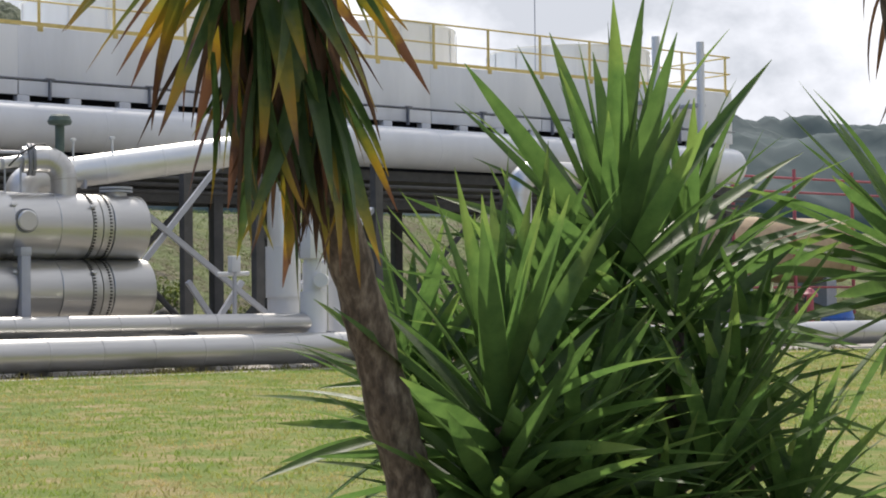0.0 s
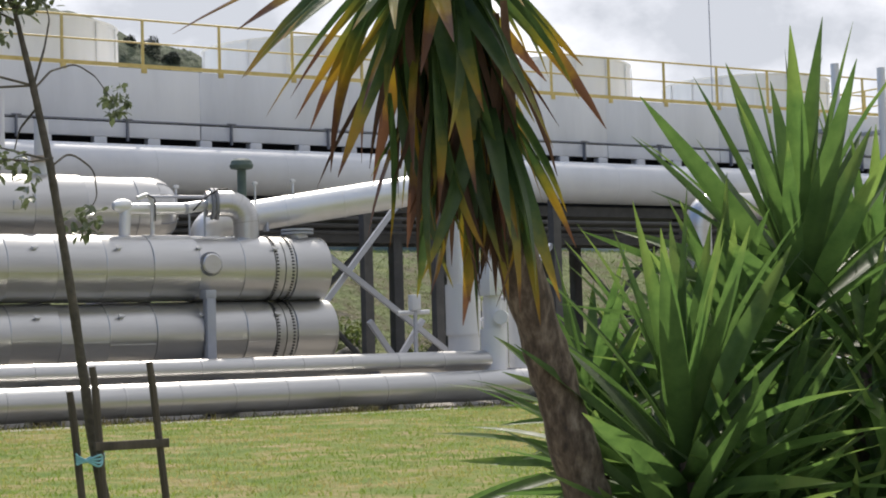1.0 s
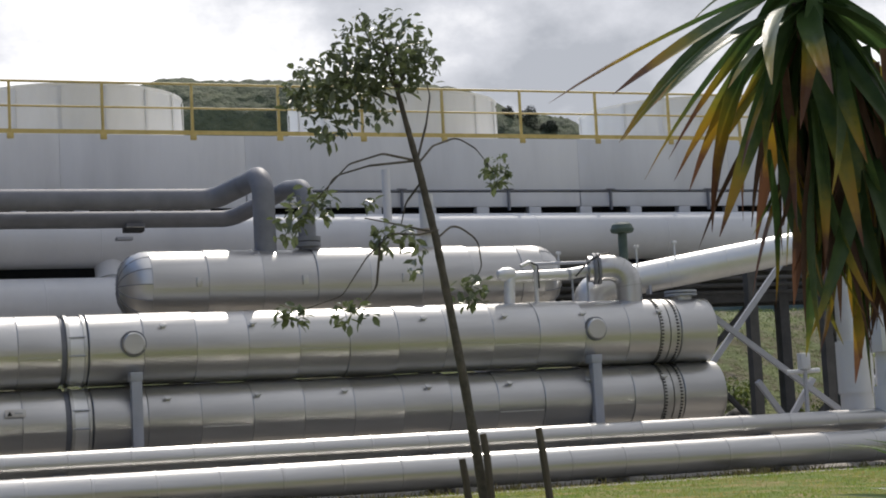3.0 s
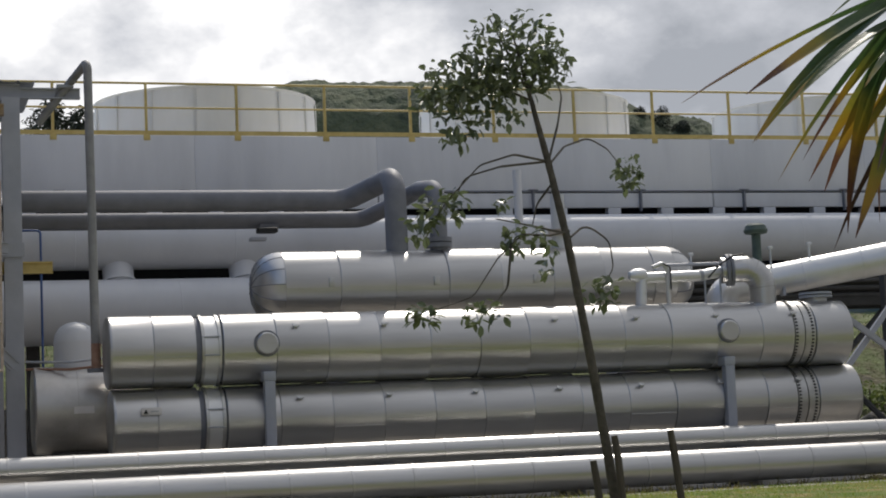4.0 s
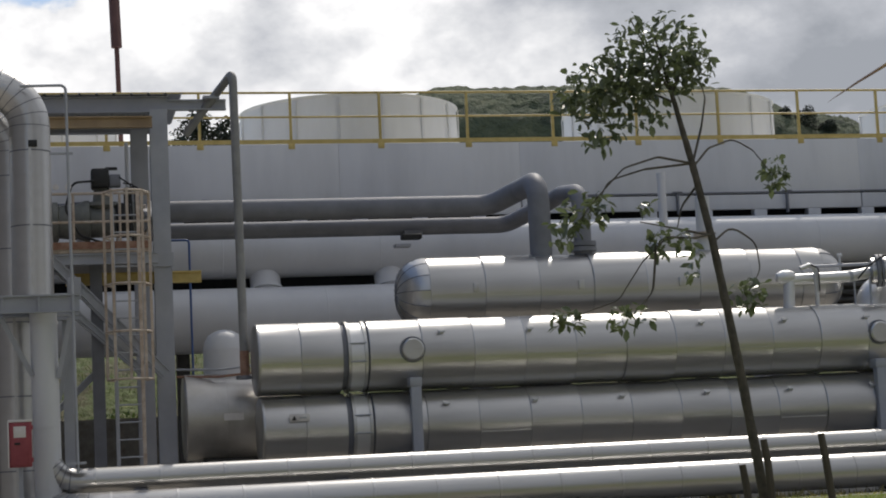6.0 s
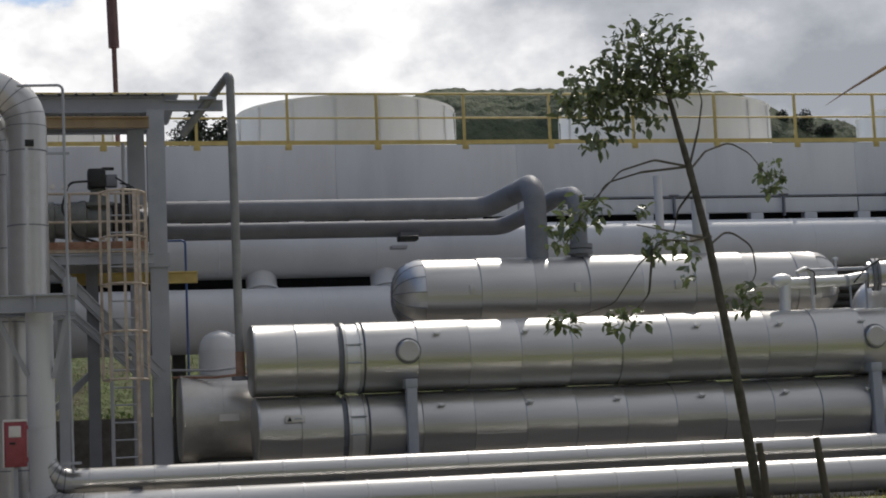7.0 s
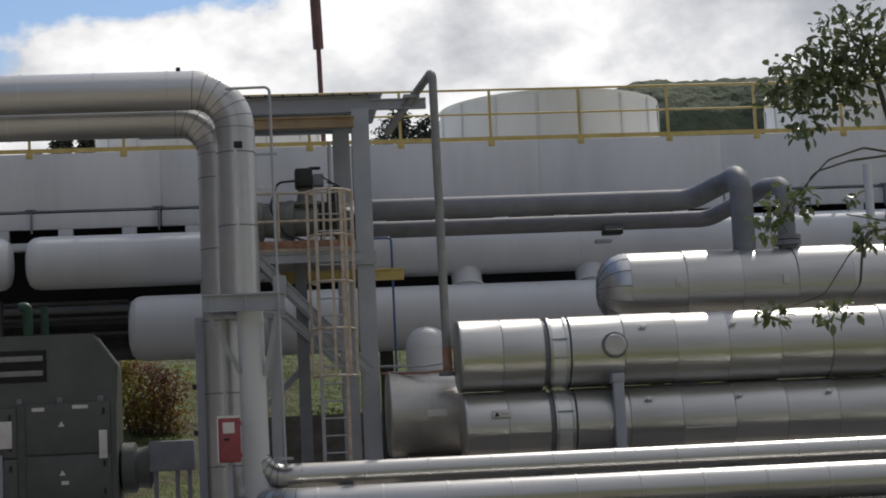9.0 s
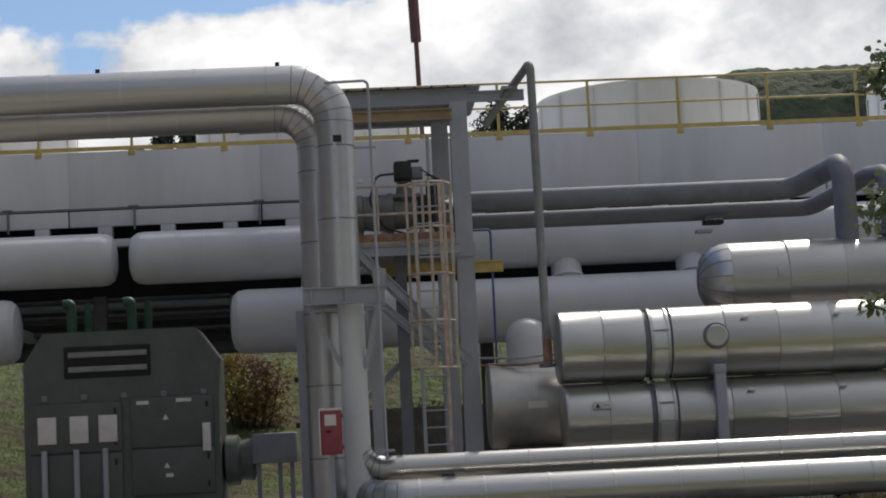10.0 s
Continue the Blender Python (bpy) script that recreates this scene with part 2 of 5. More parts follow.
BLUE_STEEL = material("blue_painted_line", [(0.3, (0.03, 0.07, 0.20)), (0.7, (0.06, 0.12, 0.30))], scale=5, rough=0.5)
CAPGREEN = material("green_grey_cast_iron", [(0.3, (0.05, 0.08, 0.07)), (0.7, (0.10, 0.14, 0.12))], scale=6, rough=0.6)
BLADE = material("grass_blade", [(0.32, (0.36, 0.285, 0.14)), (0.43, (0.27, 0.255, 0.085)), (0.53, (0.18, 0.235, 0.05)), (0.7, (0.11, 0.19, 0.034))], scale=0.8, detail=13, rough=0.7, transl=0.45, bump=0)
WEED = material("dry_weed", [(0.3, (0.05, 0.06, 0.02)), (0.5, (0.12, 0.11, 0.04)), (0.75, (0.24, 0.19, 0.09))], scale=2.5, detail=12, rough=0.8, transl=0.2, bump=0)
TIE = material("light_blue_plastic_tie", [(0.3, (0.15, 0.42, 0.5)), (0.7, (0.3, 0.6, 0.66))], scale=9, rough=0.5)
BUSH = material("bank_bush_leaf", [(0.3, (0.05, 0.08, 0.02)), (0.5, (0.10, 0.14, 0.035)), (0.75, (0.17, 0.18, 0.06))], scale=1.5, rough=0.7, transl=0.25)
TREELEAF = material("far_tree_leaf", [(0.3, (0.035, 0.045, 0.035)), (0.7, (0.07, 0.085, 0.06))], scale=2, rough=0.8)


# ---- mesh helpers ----
def part(name, bm, mat, parent=None, label="", smooth=30):
    me = bpy.data.meshes.new(name)
    bm.normal_update()
    bm.to_mesh(me)
    bm.free()
    me.materials.append(mat)
    if smooth:
        me.shade_smooth()
        me.set_sharp_from_angle(angle=radians(smooth))
    ob = new(name, me)
    if parent:
        ob.parent = parent
    if label:
        tagged(ob, label)
    return ob


def structure(name, bm, mat, label, smooth=30):
    return tagged(part(name, bm, mat, None, label, smooth), kind="structure", category=name.rsplit("_", 1)[0] if name[-1].isdigit() else name.replace("_", " "))


def thing(name, label, category, group="", at=(0, 0, 0)):
    ob = new(name)
    ob.location = at
    ob.empty_display_size = 0.1
    return tagged(ob, label, category, group)


def box(bm, x0, x1, y0, y1, z0, z1, bevel=0.0, m=None):
    r = bmesh.ops.create_cube(bm, size=1)
    vs = r["verts"]
    bmesh.ops.scale(bm, vec=(x1 - x0, y1 - y0, z1 - z0), verts=vs)
    bmesh.ops.translate(bm, vec=((x0 + x1) / 2, (y0 + y1) / 2, (z0 + z1) / 2), verts=vs)
    if bevel:
        es = list({e for v in vs for e in v.link_edges})
        r = bmesh.ops.bevel(bm, geom=es, offset=bevel, segments=2, profile=0.5, affect="EDGES")
        vs = list({v for f in r["faces"] for v in f.verts} | {v for v in vs if v.is_valid})
    if m:
        bmesh.ops.transform(bm, matrix=m, verts=vs)
    return bm


def rounded(pts, r, seg=7):
    """The polyline with its inner corners turned into arcs of radius r."""
    pts = [Vector(p) for p in pts]
    out = [pts[0]]
    for a, b, c in zip(pts, pts[1:], pts[2:]):
        u, v = (a - b).normalized(), (c - b).normalized()
        ang = u.angle(v)
        if ang > 3.1:
            out.append(b)
            continue
        d = min(r / math.tan(ang / 2), (a - b).length * 0.49, (c - b).length * 0.49)
        rad = d * math.tan(ang / 2)
        mid = b + (u + v).normalized() * (rad / math.sin(ang / 2))
        s, e = b + u * d - mid, b + v * d - mid
        tot = s.angle(e)
        for i in range(seg + 1):
            k = i / seg
            out.append(mid + (s * math.sin((1 - k) * tot) + e * math.sin(k * tot)) / math.sin(tot))
    out.append(pts[-1])
    return out


def tube(bm, pts, r, n=12, caps=True):
    """A tube along a polyline; r is one radius or one for each point."""
    pts = [Vector(p) for p in pts]
    rs = r if isinstance(r, (list, tuple)) else [r] * len(pts)
    side = None
    rings = []
    for i, p in enumerate(pts):
        t = (pts[min(i + 1, len(pts) - 1)] - pts[max(i - 1, 0)]).normalized()
        if side is None:
            side = t.orthogonal().normalized()
        side = (side - t * side.dot(t)).normalized()
        up = t.cross(side)
        rings.append([bm.verts.new(p + (side * math.cos(a) + up * math.sin(a)) * rs[i]) for a in (2 * math.pi * k / n for k in range(n))])
    for a, b in zip(rings, rings[1:]):
        for k in range(n):
            bm.faces.new((a[k], a[(k + 1) % n], b[(k + 1) % n], b[k]))
    if caps:
        bm.faces.new(rings[0][::-1])
        bm.faces.new(rings[-1])
    return bm


def tubes(*args, **kw):
    return tube(bmesh.new(), *args, **kw)


def boxes(*args, **kw):
    return box(bmesh.new(), *args, **kw)


def lathe(bm, profile, centre, axis="x", n=40):
    """Turns (along, radius) points round an axis through centre."""
    c = Vector(centre)
    rings = []
    for s, r in profile:
        ring = []
        for k in range(n):
            a = 2 * math.pi * k / n
            u, v = r * math.cos(a), r * math.sin(a)
            ring.append(bm.verts.new(c + Vector({"x": (s, u, v), "y": (u, s, v), "z": (u, v, s)}[axis])))
        rings.append(ring)
    for a, b in zip(rings, rings[1:]):
        for k in range(n):
            bm.faces.new((a[k], a[(k + 1) % n], b[(k + 1) % n], b[k]))
    bmesh.ops.recalc_face_normals(bm, faces=bm.faces)
    return bm


def lathes(*args, **kw):
    return lathe(bmesh.new(), *args, **kw)


def shared(name, me, parent, m):
    ob = new(name, me)
    ob.parent = parent
    ob.matrix_local = m
    return ob


rnd = random.Random(7)

# ---- ground and distance ----
def height(x, y):
    h = -0.4 * (1 - min(1, max(0, (y - 2) / 22)))
    k = min(1, max(0, (y - 43) / 16))
    return h + 4.6 * k * k * (3 - 2 * k) + (0.5 * noise.noise((x * 0.25, y * 0.25, 0)) * k)


bm = bmesh.new()
xs = [-900, -300, -90] + [-40 + 2 * i for i in range(56)] + [110, 300, 900]
ys = [-600, -100, -20] + [i * 1.5 for i in range(-4, 60)] + [130, 300, 1500]
grid = [[bm.verts.new((x, y, height(x, y))) for x in xs] for y in ys]
for j in range(len(ys) - 1):
    for i in range(len(xs) - 1):
        f = bm.faces.new((grid[j][i], grid[j][i + 1], grid[j + 1][i + 1], grid[j + 1][i]))
        yy = (ys[j] + ys[j + 1]) / 2
        f.material_index = (1 if yy < 8 or xs[i] < -1 else 0) if yy < 26 else (1 if yy < 44 else 2)
ground = structure("ground", bm, LAWN, "sunny mown lawn running up to bare soil and a rough grass bank", smooth=0)
ground.data.materials.append(GRAVEL)
ground.data.materials.append(BANK)
ground.data.shade_smooth()


def hill(name, cx, cy, rx, ry, top, mat, label, bumps=0.16, lumps=3.0, n=90):
    bm = bmesh.new()
    g = []
    for j in range(n + 1):
        row = []
        for i in range(n + 1):
            u, v = 2 * i / n - 1, 2 * j / n - 1
            k = max(0, 1 - abs(u) ** 5) ** 0.9 * max(0, 1 - v * v)
            z = top * k ** 0.34 * (1 + bumps * noise.fractal((u * lumps + cx, v * lumps, 0), 1.0, 2.0, 5)) - 3
            z += (noise.noise((u * 60, v * 60, 3)) * top * 0.012 if k > 0 else 0)
            row.append(bm.verts.new((cx + u * rx, cy + v * ry, z)))
        g.append(row)
    for j in range(n):
        for i in range(n):
            bm.faces.new((g[j][i], g[j][i + 1], g[j + 1][i + 1], g[j + 1][i]))
    return structure(name, bm, mat, label, smooth=80)


hill("backdrop_1", 90, 300, 50, 25, 64.6, WOODS, "dark green scrub-covered hill behind the plant", bumps=0.012)
hill("backdrop_2", 133, 300, 13, 25, 58.8, WOODS, "lower wooded shoulder of the green hill", bumps=0.012)
# both far ridges carry their haze in the surface colour
hill("backdrop_3", 900, 900, 420, 300, 118, FAR, "far mountainside with blue-green haze painted into its colour", bumps=0.25)
hill("backdrop_4", 1250, 900, 560, 260, 112, FAR, "paler far ridge with fields, haze painted into its colour", bumps=0.25)

# ---- cooling building: deck, parapet, slots, headers, legs ----
XL, XR, FY, ROOF = -26.0, 41.75, 37.6, 7.51
cooling = thing("cooling_building", "long raised grey-white cooling building on dark steel legs", "building")
step = 3.9
n = round((XR - XL) / step)
w = (XR - XL) / n
for i in range(n):
    x0 = XL + i * w
    part("wall_panel", boxes(x0 + 0.002, x0 + w - 0.002, FY, FY + 0.12, 6.30, ROOF, 0.004), PANEL, cooling)
    part("louvre_band", boxes(x0, x0 + w - 0.03, FY - 0.04, FY + 0.06, 5.93, 6.26, 0.01), PANEL, cooling)
part("deck", boxes(XL, XR, FY + 0.13, FY + 8.5, 7.1, ROOF - 0.02), PANEL, cooling)
part("side_wall", boxes(XR - 0.15, XR + 0.01, FY + 0.14, FY + 8.5, 4.6, ROOF - 0.03), PANEL, cooling)
# near-black sheet that stands in for the shade inside the air slots
part("back_wall", boxes(XL, XR, FY + 1.2, FY + 1.3, 4.5, 7.0), DARK, cooling, "near-black sheet put in for the shade behind the air slots")
part("soffit", boxes(XL, XR, FY + 1.31, FY + 8.5, 4.35, 4.6), GREY, cooling)
part("slot_beam_lower", boxes(XL, XR, FY - 0.02, FY + 0.25, 5.5, 5.66, 0.01), WHITE, cooling)
x = 15.22 - 31 * 1.295
while x < XR - 0.6:
    part("slot_pillar", boxes(x, x + 0.30, FY - 0.03, FY + 0.2, 5.66, 5.93, 0.01), WHITE, cooling)
    x += 1.295
part("coping_pipe", tubes([(XL, FY - 0.12, 6.30), (XR, FY - 0.12, 6.30)], 0.014, 8), DARK_GREY, cooling)
x = 15.97 - 15 * 2.59
while x < XR:
    part("hanger", boxes(x, x + 0.035, FY - 0.15, FY - 0.05, 5.84, 6.31), DARK_GREY, cooling)
    part("clamp", boxes(x - 0.10, x + 0.12, FY - 0.17, FY - 0.1, 6.31, 6.335, 0.005), DARK_GREY, cooling)
    x += 2.59
for x in ([-24, -19, -13.5, -9, -5.4, 2.4, 8, 13.5, 18.1, 22.6, 27.2, 31.6, 36, 40.6]):
    for y in (36.9, 41.5):
        part("leg", boxes(x - 0.13, x + 0.13, y - 0.13, y + 0.13, 0, 4.4, 0.01), DARK_STEEL, cooling)
    if 15 < x < 40:
        for a, b in ((0, 4.2), (4.2, 0)):
            part("brace", tubes([(x, 37.0, a), (x + 4.4, 37.0, b)], 0.07, 6), DARK_STEEL, cooling)
        part("cross_beam", boxes(x, x + 4.6, 36.8, 37.0, 3.55, 3.75), DARK_STEEL, cooling)
# dark full-length board added to stand for the gloom under the deck
part("basin_beam", boxes(XL, XR - 0.3, FY + 3.0, FY + 3.3, 3.72, 4.34), DARK_STEEL, cooling)
part("floor_beam", boxes(14, XR, 36.5, 41.6, 4.25, 4.5), DARK_STEEL, cooling)
for k in range(3):
    part("service_pipe", tubes([(15, 35.9 + 0.2 * k, 4.05 - 0.15 * k), (XR - 1, 35.9 + 0.2 * k, 4.05 - 0.15 * k)], 0.05, 8), DARK_STEEL, cooling)

# tall wall out of view, added to cut the sky light on the west end
structure("wall_west", boxes(-16.2, -15.8, -12, 37.3, -0.5, 22), DARK_GREY, "plain dark grey unseen wall added to shade the west end")

# white header pipes along the front
def header(x0, x1, y, zc, r, label):
    h = thing("header_pipe", label, "pipe", "white header pipes", at=(0, 0, 0))
    prof = [(x0, 0.001), (x0 + 0.01, r * 0.55), (x0 + 0.06, r * 0.82), (x0 + 0.16, r * 0.96), (x0 + 0.3, r), (x1 - 0.3, r), (x1 - 0.16, r * 0.96), (x1 - 0.06, r * 0.82), (x1 - 0.01, r * 0.55), (x1, 0.001)]
    part("pipe_shell", lathes(prof, (0, y, zc), "x", 48), WHITE, h)
    x = x0 + 1.5
    while x < x1 - 0.5:
        part("weld_seam", lathes([(x - 0.01, r), (x - 0.006, r + 0.004), (x + 0.006, r + 0.004), (x + 0.01, r)], (0, y, zc), "x", 48), WHITE, h)
        x += 3.2
    x = x0 + 1.0
    while x < x1:
        part("saddle", boxes(x - 0.08, x + 0.08, y + r * 0.3, FY + 0.6, zc - 0.1, zc + 0.1), GREY, h)
        x += 4.0
    return h


header(-4.72, 40.6, 36.4, 5.1, 0.53, "long white upper header pipe under the air slots")
header(-16.0, -4.98, 36.4, 5.1, 0.53, "white upper header pipe with rounded end")
header(-2.72, 12.4, 36.0, 3.70, 0.64, "thick white lower header pipe with domed ends")
header(-16.0, -6.85, 36.0, 3.70, 0.64, "thick white lower header pipe beside the generator")
for x in (4.05, 6.6, -1.0, 9.2):
    n_ = thing("riser_pipe", "short white riser joining the two header pipes", "pipe", "header risers")
    part("riser", tubes([(x, 36.0, 3.7), (x, 36.42, 4.85)], 0.31, 28), WHITE, n_)
    part("collar", tubes([(x, 36.17, 4.27), (x, 36.19, 4.32)], 0.34, 28), WHITE, n_)

# fan stacks on the deck
def fan_stack(cx):
    s = thing("fan_stack", "round off-white fan stack standing on the deck", "fan stack", "fan stacks on the deck")
    R = 2.55
    bm = bmesh.new()
    lathe(bm, [(ROOF, R), (ROOF + 1.22, R * 0.985), (ROOF + 1.28, R * 1.0), (ROOF + 1.28, R * 0.95), (ROOF, R * 0.95)], (cx, 41, 0), "z", 72)
    part("drum_shell", bm, STACK, s)
    for k in range(16):
        a = 2 * math.pi * (k + 0.35) / 16
        part("rib", boxes(-0.035, 0.035, -0.012, 0.012, 0, 1.22, 0, pose(cx + R * math.cos(a), 41 + R * math.sin(a), ROOF, 0, 0, math.degrees(a) + 90)), STACK, s)
    return s


for k in range(-3, 5):
    fan_stack(6.72 + 7.83 * k)

# yellow guard rail
rail = thing("guard_rail", "yellow painted steel guard rail along the deck edge", "railing")
post = boxes(-0.028, 0.028, -0.028, 0.028, 0, 1.14, 0.004)
pm = part("rail_post", post, YELLOW, rail).data
bpy.data.objects.remove(rail.children[0])
bm = boxes(-0.07, 0.07, -0.05, 0.012, -0.10, 0.02, 0.004)
fm = part("foot_plate", bm, YELLOW, rail).data
bpy.data.objects.remove(rail.children[0])
for k in range(-14, 21):
    x = min(2.957 + 1.929 * k, XR)
    shared("rail_post", pm, rail, pose(x, FY + 0.06, ROOF))
    shared("foot_plate", fm, rail, pose(x, FY + 0.04, ROOF))
for z, r in ((1.125, 0.026), (0.60, 0.022)):
    part("rail_bar", tubes([(-24.3, FY + 0.06, ROOF + z), (XR, FY + 0.06, ROOF + z), (XR, FY + 8.0, ROOF + z)], r, 8), YELLOW, rail)
part("toe_board", boxes(-24.3, XR, FY + 0.03, FY + 0.045, ROOF + 0.02, ROOF + 0.11), YELLOW, rail)
for k in range(4):
    shared("rail_post", pm, rail, pose(XR, FY + 2 * (k + 1), ROOF))
for x in (37.7, 39.6):
    v = thing("vent_post", "tall grey vent post rising past the deck end", "pipe", "vent posts")
    part("pipe_shaft", tubes([(x, 36.9, 3.9), (x, 36.9, 8.85)], 0.12, 16), WHITE, v)
    part("bracket", boxes(x - 0.2, x + 0.2, 36.9, FY + 0.02, 6.9, 7.0), GREY, v)
ant = thing("thin_mast", "thin grey wire mast on the deck", "mast")
part("rod", tubes([(34.4, 38.5, ROOF), (34.4, 38.5, 14)], 0.018, 6), GREY, ant)

# the building stands a little askew to the vessels
TURN = Matrix.Translation((3, FY, 0)) @ Matrix.Rotation(radians(0.67), 4, "Z") @ Matrix.Translation((-3, -FY, 0))
for ob in list(scene.objects):
    if ob.parent is None and ob.name.split(".")[0] in ("cooling_building", "header_pipe", "riser_pipe", "fan_stack", "guard_rail", "vent_post", "thin_mast"):
        ob.matrix_world = TURN

# ---- heat exchangers ----
def clad(parent, x0, x1, y, z, r, sheet=0.87, n=44):
    """Lapped aluminium sheets round a horizontal shell."""
    x = x0
    k = 0
    while x < x1 - 0.05:
        e = min(x + sheet, x1)
        d = 0.003 * (k % 2)
        ob = part("cladding_sheet", lathes([(x, r + d - 0.006), (x + 0.001, r + d), (x + 0.012, r + d + 0.005), (x + 0.026, r + d), (e - 0.003, r + d + 0.001), (e - 0.002, r - 0.012)], (0, 0, 0), "x", n), ALU, parent)
        ob.location = (0, y, z)
        ob.rotation_euler = (rnd.uniform(-3, 3), rnd.uniform(-0.0012, 0.0012), rnd.uniform(-0.0012, 0.0012))
        ob.location.x = 0
        zs = z - 0.07 - 0.05 * (k % 3)
        ys = y - math.sqrt(r * r - (zs - z) ** 2)
        part("seam", boxes(x + 0.02, e - 0.02, ys - 0.007, ys + 0.02, zs, zs + 0.014), ALU_END, parent)
        x = e
        k += 1


def bolts(parent, x, y, z, r, n=34, a0=90, a1=290):
    me = None
    for k in range(n):
        a = radians(a0 + (a1 - a0) * k / (n - 1))
        if me is None:
            me = part("bolt", boxes(-0.022, 0.022, -0.014, 0.014, -0.014, 0.014, 0.004), BLACK, parent).data
            bpy.data.objects.remove(parent.children[-1])
        shared("bolt", me, parent, pose(x, y + r * math.cos(a), z + r * math.sin(a), math.degrees(a)))


def exchanger(zc, r, xl, xr, upper):
    y = 29.5
    e = thing("heat_exchanger", "%s horizontal heat exchanger vessel in shiny aluminium cladding" % ("upper" if upper else "lower"), "heat exchanger", "stacked heat exchangers")
    part("core", lathes([(xl + 0.02, 0.001), (xl + 0.021, r - 0.05), (xr - 0.021, r - 0.05), (xr - 0.02, 0.001)], (0, y, zc), "x", 40), DARK_GREY, e)
    clad(e, xl, xl + 1.36, y, zc, r, 0.68)
    part("end_plate", lathes([(xl - 0.03, 0.001), (xl - 0.028, r * 0.93), (xl - 0.005, r), (xl + 0.03, r + 0.006)], (0, y, zc), "x", 44), ALU_END, e)
    for x in (xl + 1.45, xl + 1.72):
        part("flange", lathes([(x, r - 0.06), (x, r + 0.005), (x + 0.05, r + 0.005), (x + 0.05, r - 0.06)], (0, y, zc), "x", 44), ALU_END, e)
    part("gasket_band", lathes([(xl + 1.5, r - 0.02), (xl + 1.72, r - 0.02)], (0, y, zc), "x", 44), ALU_WHITE, e)
    for a in (-20, 10, 40, -50):
        aa = radians(180 + a)
        part("tie_bar", tubes([(xl + 1.47, y + r * math.cos(aa), zc + r * math.sin(aa)), (xl + 1.75, y + r * math.cos(aa), zc + r * math.sin(aa))], 0.014, 6), GREY, e)
    clad(e, xl + 1.8, 15.08, y, zc, r)
    part("flange", lathes([(15.10, r - 0.06), (15.10, r + 0.004), (15.28, r + 0.004), (15.28, r - 0.06)], (0, y, zc), "x", 44), ALU_END, e)
    part("flange", lathes([(15.30, r - 0.06), (15.30, r + 0.004), (15.5, r + 0.004), (15.5, r - 0.06)], (0, y, zc), "x", 44), ALU_END, e)
    bolts(e, 15.13, y, zc, r + 0.006)
    bolts(e, 15.44, y, zc, r + 0.006)
    clad(e, 15.52, xr, y, zc, r, 0.85)
    part("end_plate", lathes([(xr + 0.03, 0.001), (xr + 0.028, r * 0.93), (xr + 0.005, r), (xr - 0.03, r + 0.006)], (0, y, zc), "x", 44), ALU_END, e)
    for k in range(7):
        x = xl + 3.0 + 1.5 * k
        a = radians(147)
        lug = part("lug", boxes(-0.035, 0.035, -0.03, 0.03, -0.06, 0.06, 0.008, pose(x, y + r * math.cos(a), zc + r * math.sin(a), 57)), ALU_WHITE, e)
        part("lug_tab", boxes(-0.06, 0.06, -0.02, 0.035, 0.05, 0.066, 0.004, pose(x, y + r * math.cos(a), zc + r * math.sin(a), 57)), ALU_END, lug)
    if upper:
        for x in (5.60, 13.80):
            m = part("manway", lathes([(y - r - 0.08, 0.001), (y - r - 0.078, 0.16), (y - r - 0.06, 0.185), (y - r + 0.06, 0.19)], (x, 0, zc - 0.02 + 0.08), "y", 28), ALU, e, "round aluminium inspection cover")
            part("cover_rim", lathes([(y - r - 0.01, 0.192), (y - r - 0.01, 0.215), (y - r + 0.06, 0.215)], (x, 0, zc + 0.06), "y", 28), DARK_GREY, m)
            part("cover_seam", boxes(x, x + 0.15, y - r - 0.088, y - r - 0.07, zc + 0.055, zc + 0.065), ALU_END, m)
    for x in ((5.62, 13.76) if not upper else ()):
        part("saddle_strap", boxes(x - 0.085, x + 0.085, y - r - 0.09, y - r + 0.08, 0.0, zc + r + 0.05, 0.008), GREY, e, "flat grey steel support post")
        part("saddle_plate", boxes(x - 0.1, x + 0.1, y - r - 0.095, y - r + 0.2, zc + r + 0.05, zc + r + 0.2, 0.01), GREY, e)
        part("saddle_base", boxes(x - 0.1, x + 0.1, y - r, y + r, 0.0, zc - r + 0.15), GREY, e)
    return e


exchanger(2.555, 0.585, 3.10, 16.24, True)
exchanger(1.395, 0.565, 3.14, 16.36, False)
third = thing("heat_exchanger", "dull dark-stained exchanger end set back beside the ladder", "heat exchanger")
part("shell", lathes([(2.0, 0.001), (2.004, 0.70), (2.03, 0.73), (2.7, 0.73), (2.702, 0.735), (3.6, 0.735), (3.6, 0.001)], (0, 31.0, 1.70), "x", 44), STAINED, third)
part("base", boxes(2.3, 3.3, 30.75, 31.3, 0, 1.0), DARK_STEEL, third)
part("nozzle", tubes([(2.75, 31.2, 2.2), (2.75, 31.2, 2.85)], 0.37, 28), WHITE, third)
part("dome", lathes([(2.85, 0.37), (2.98, 0.345), (3.1, 0.27), (3.17, 0.15), (3.2, 0.001)], (2.75, 31.2, 0), "z", 28), WHITE, third)
part("warning_plate", boxes(2.62, 2.95, 30.262, 30.27, 1.62, 1.74), PLATE, third)
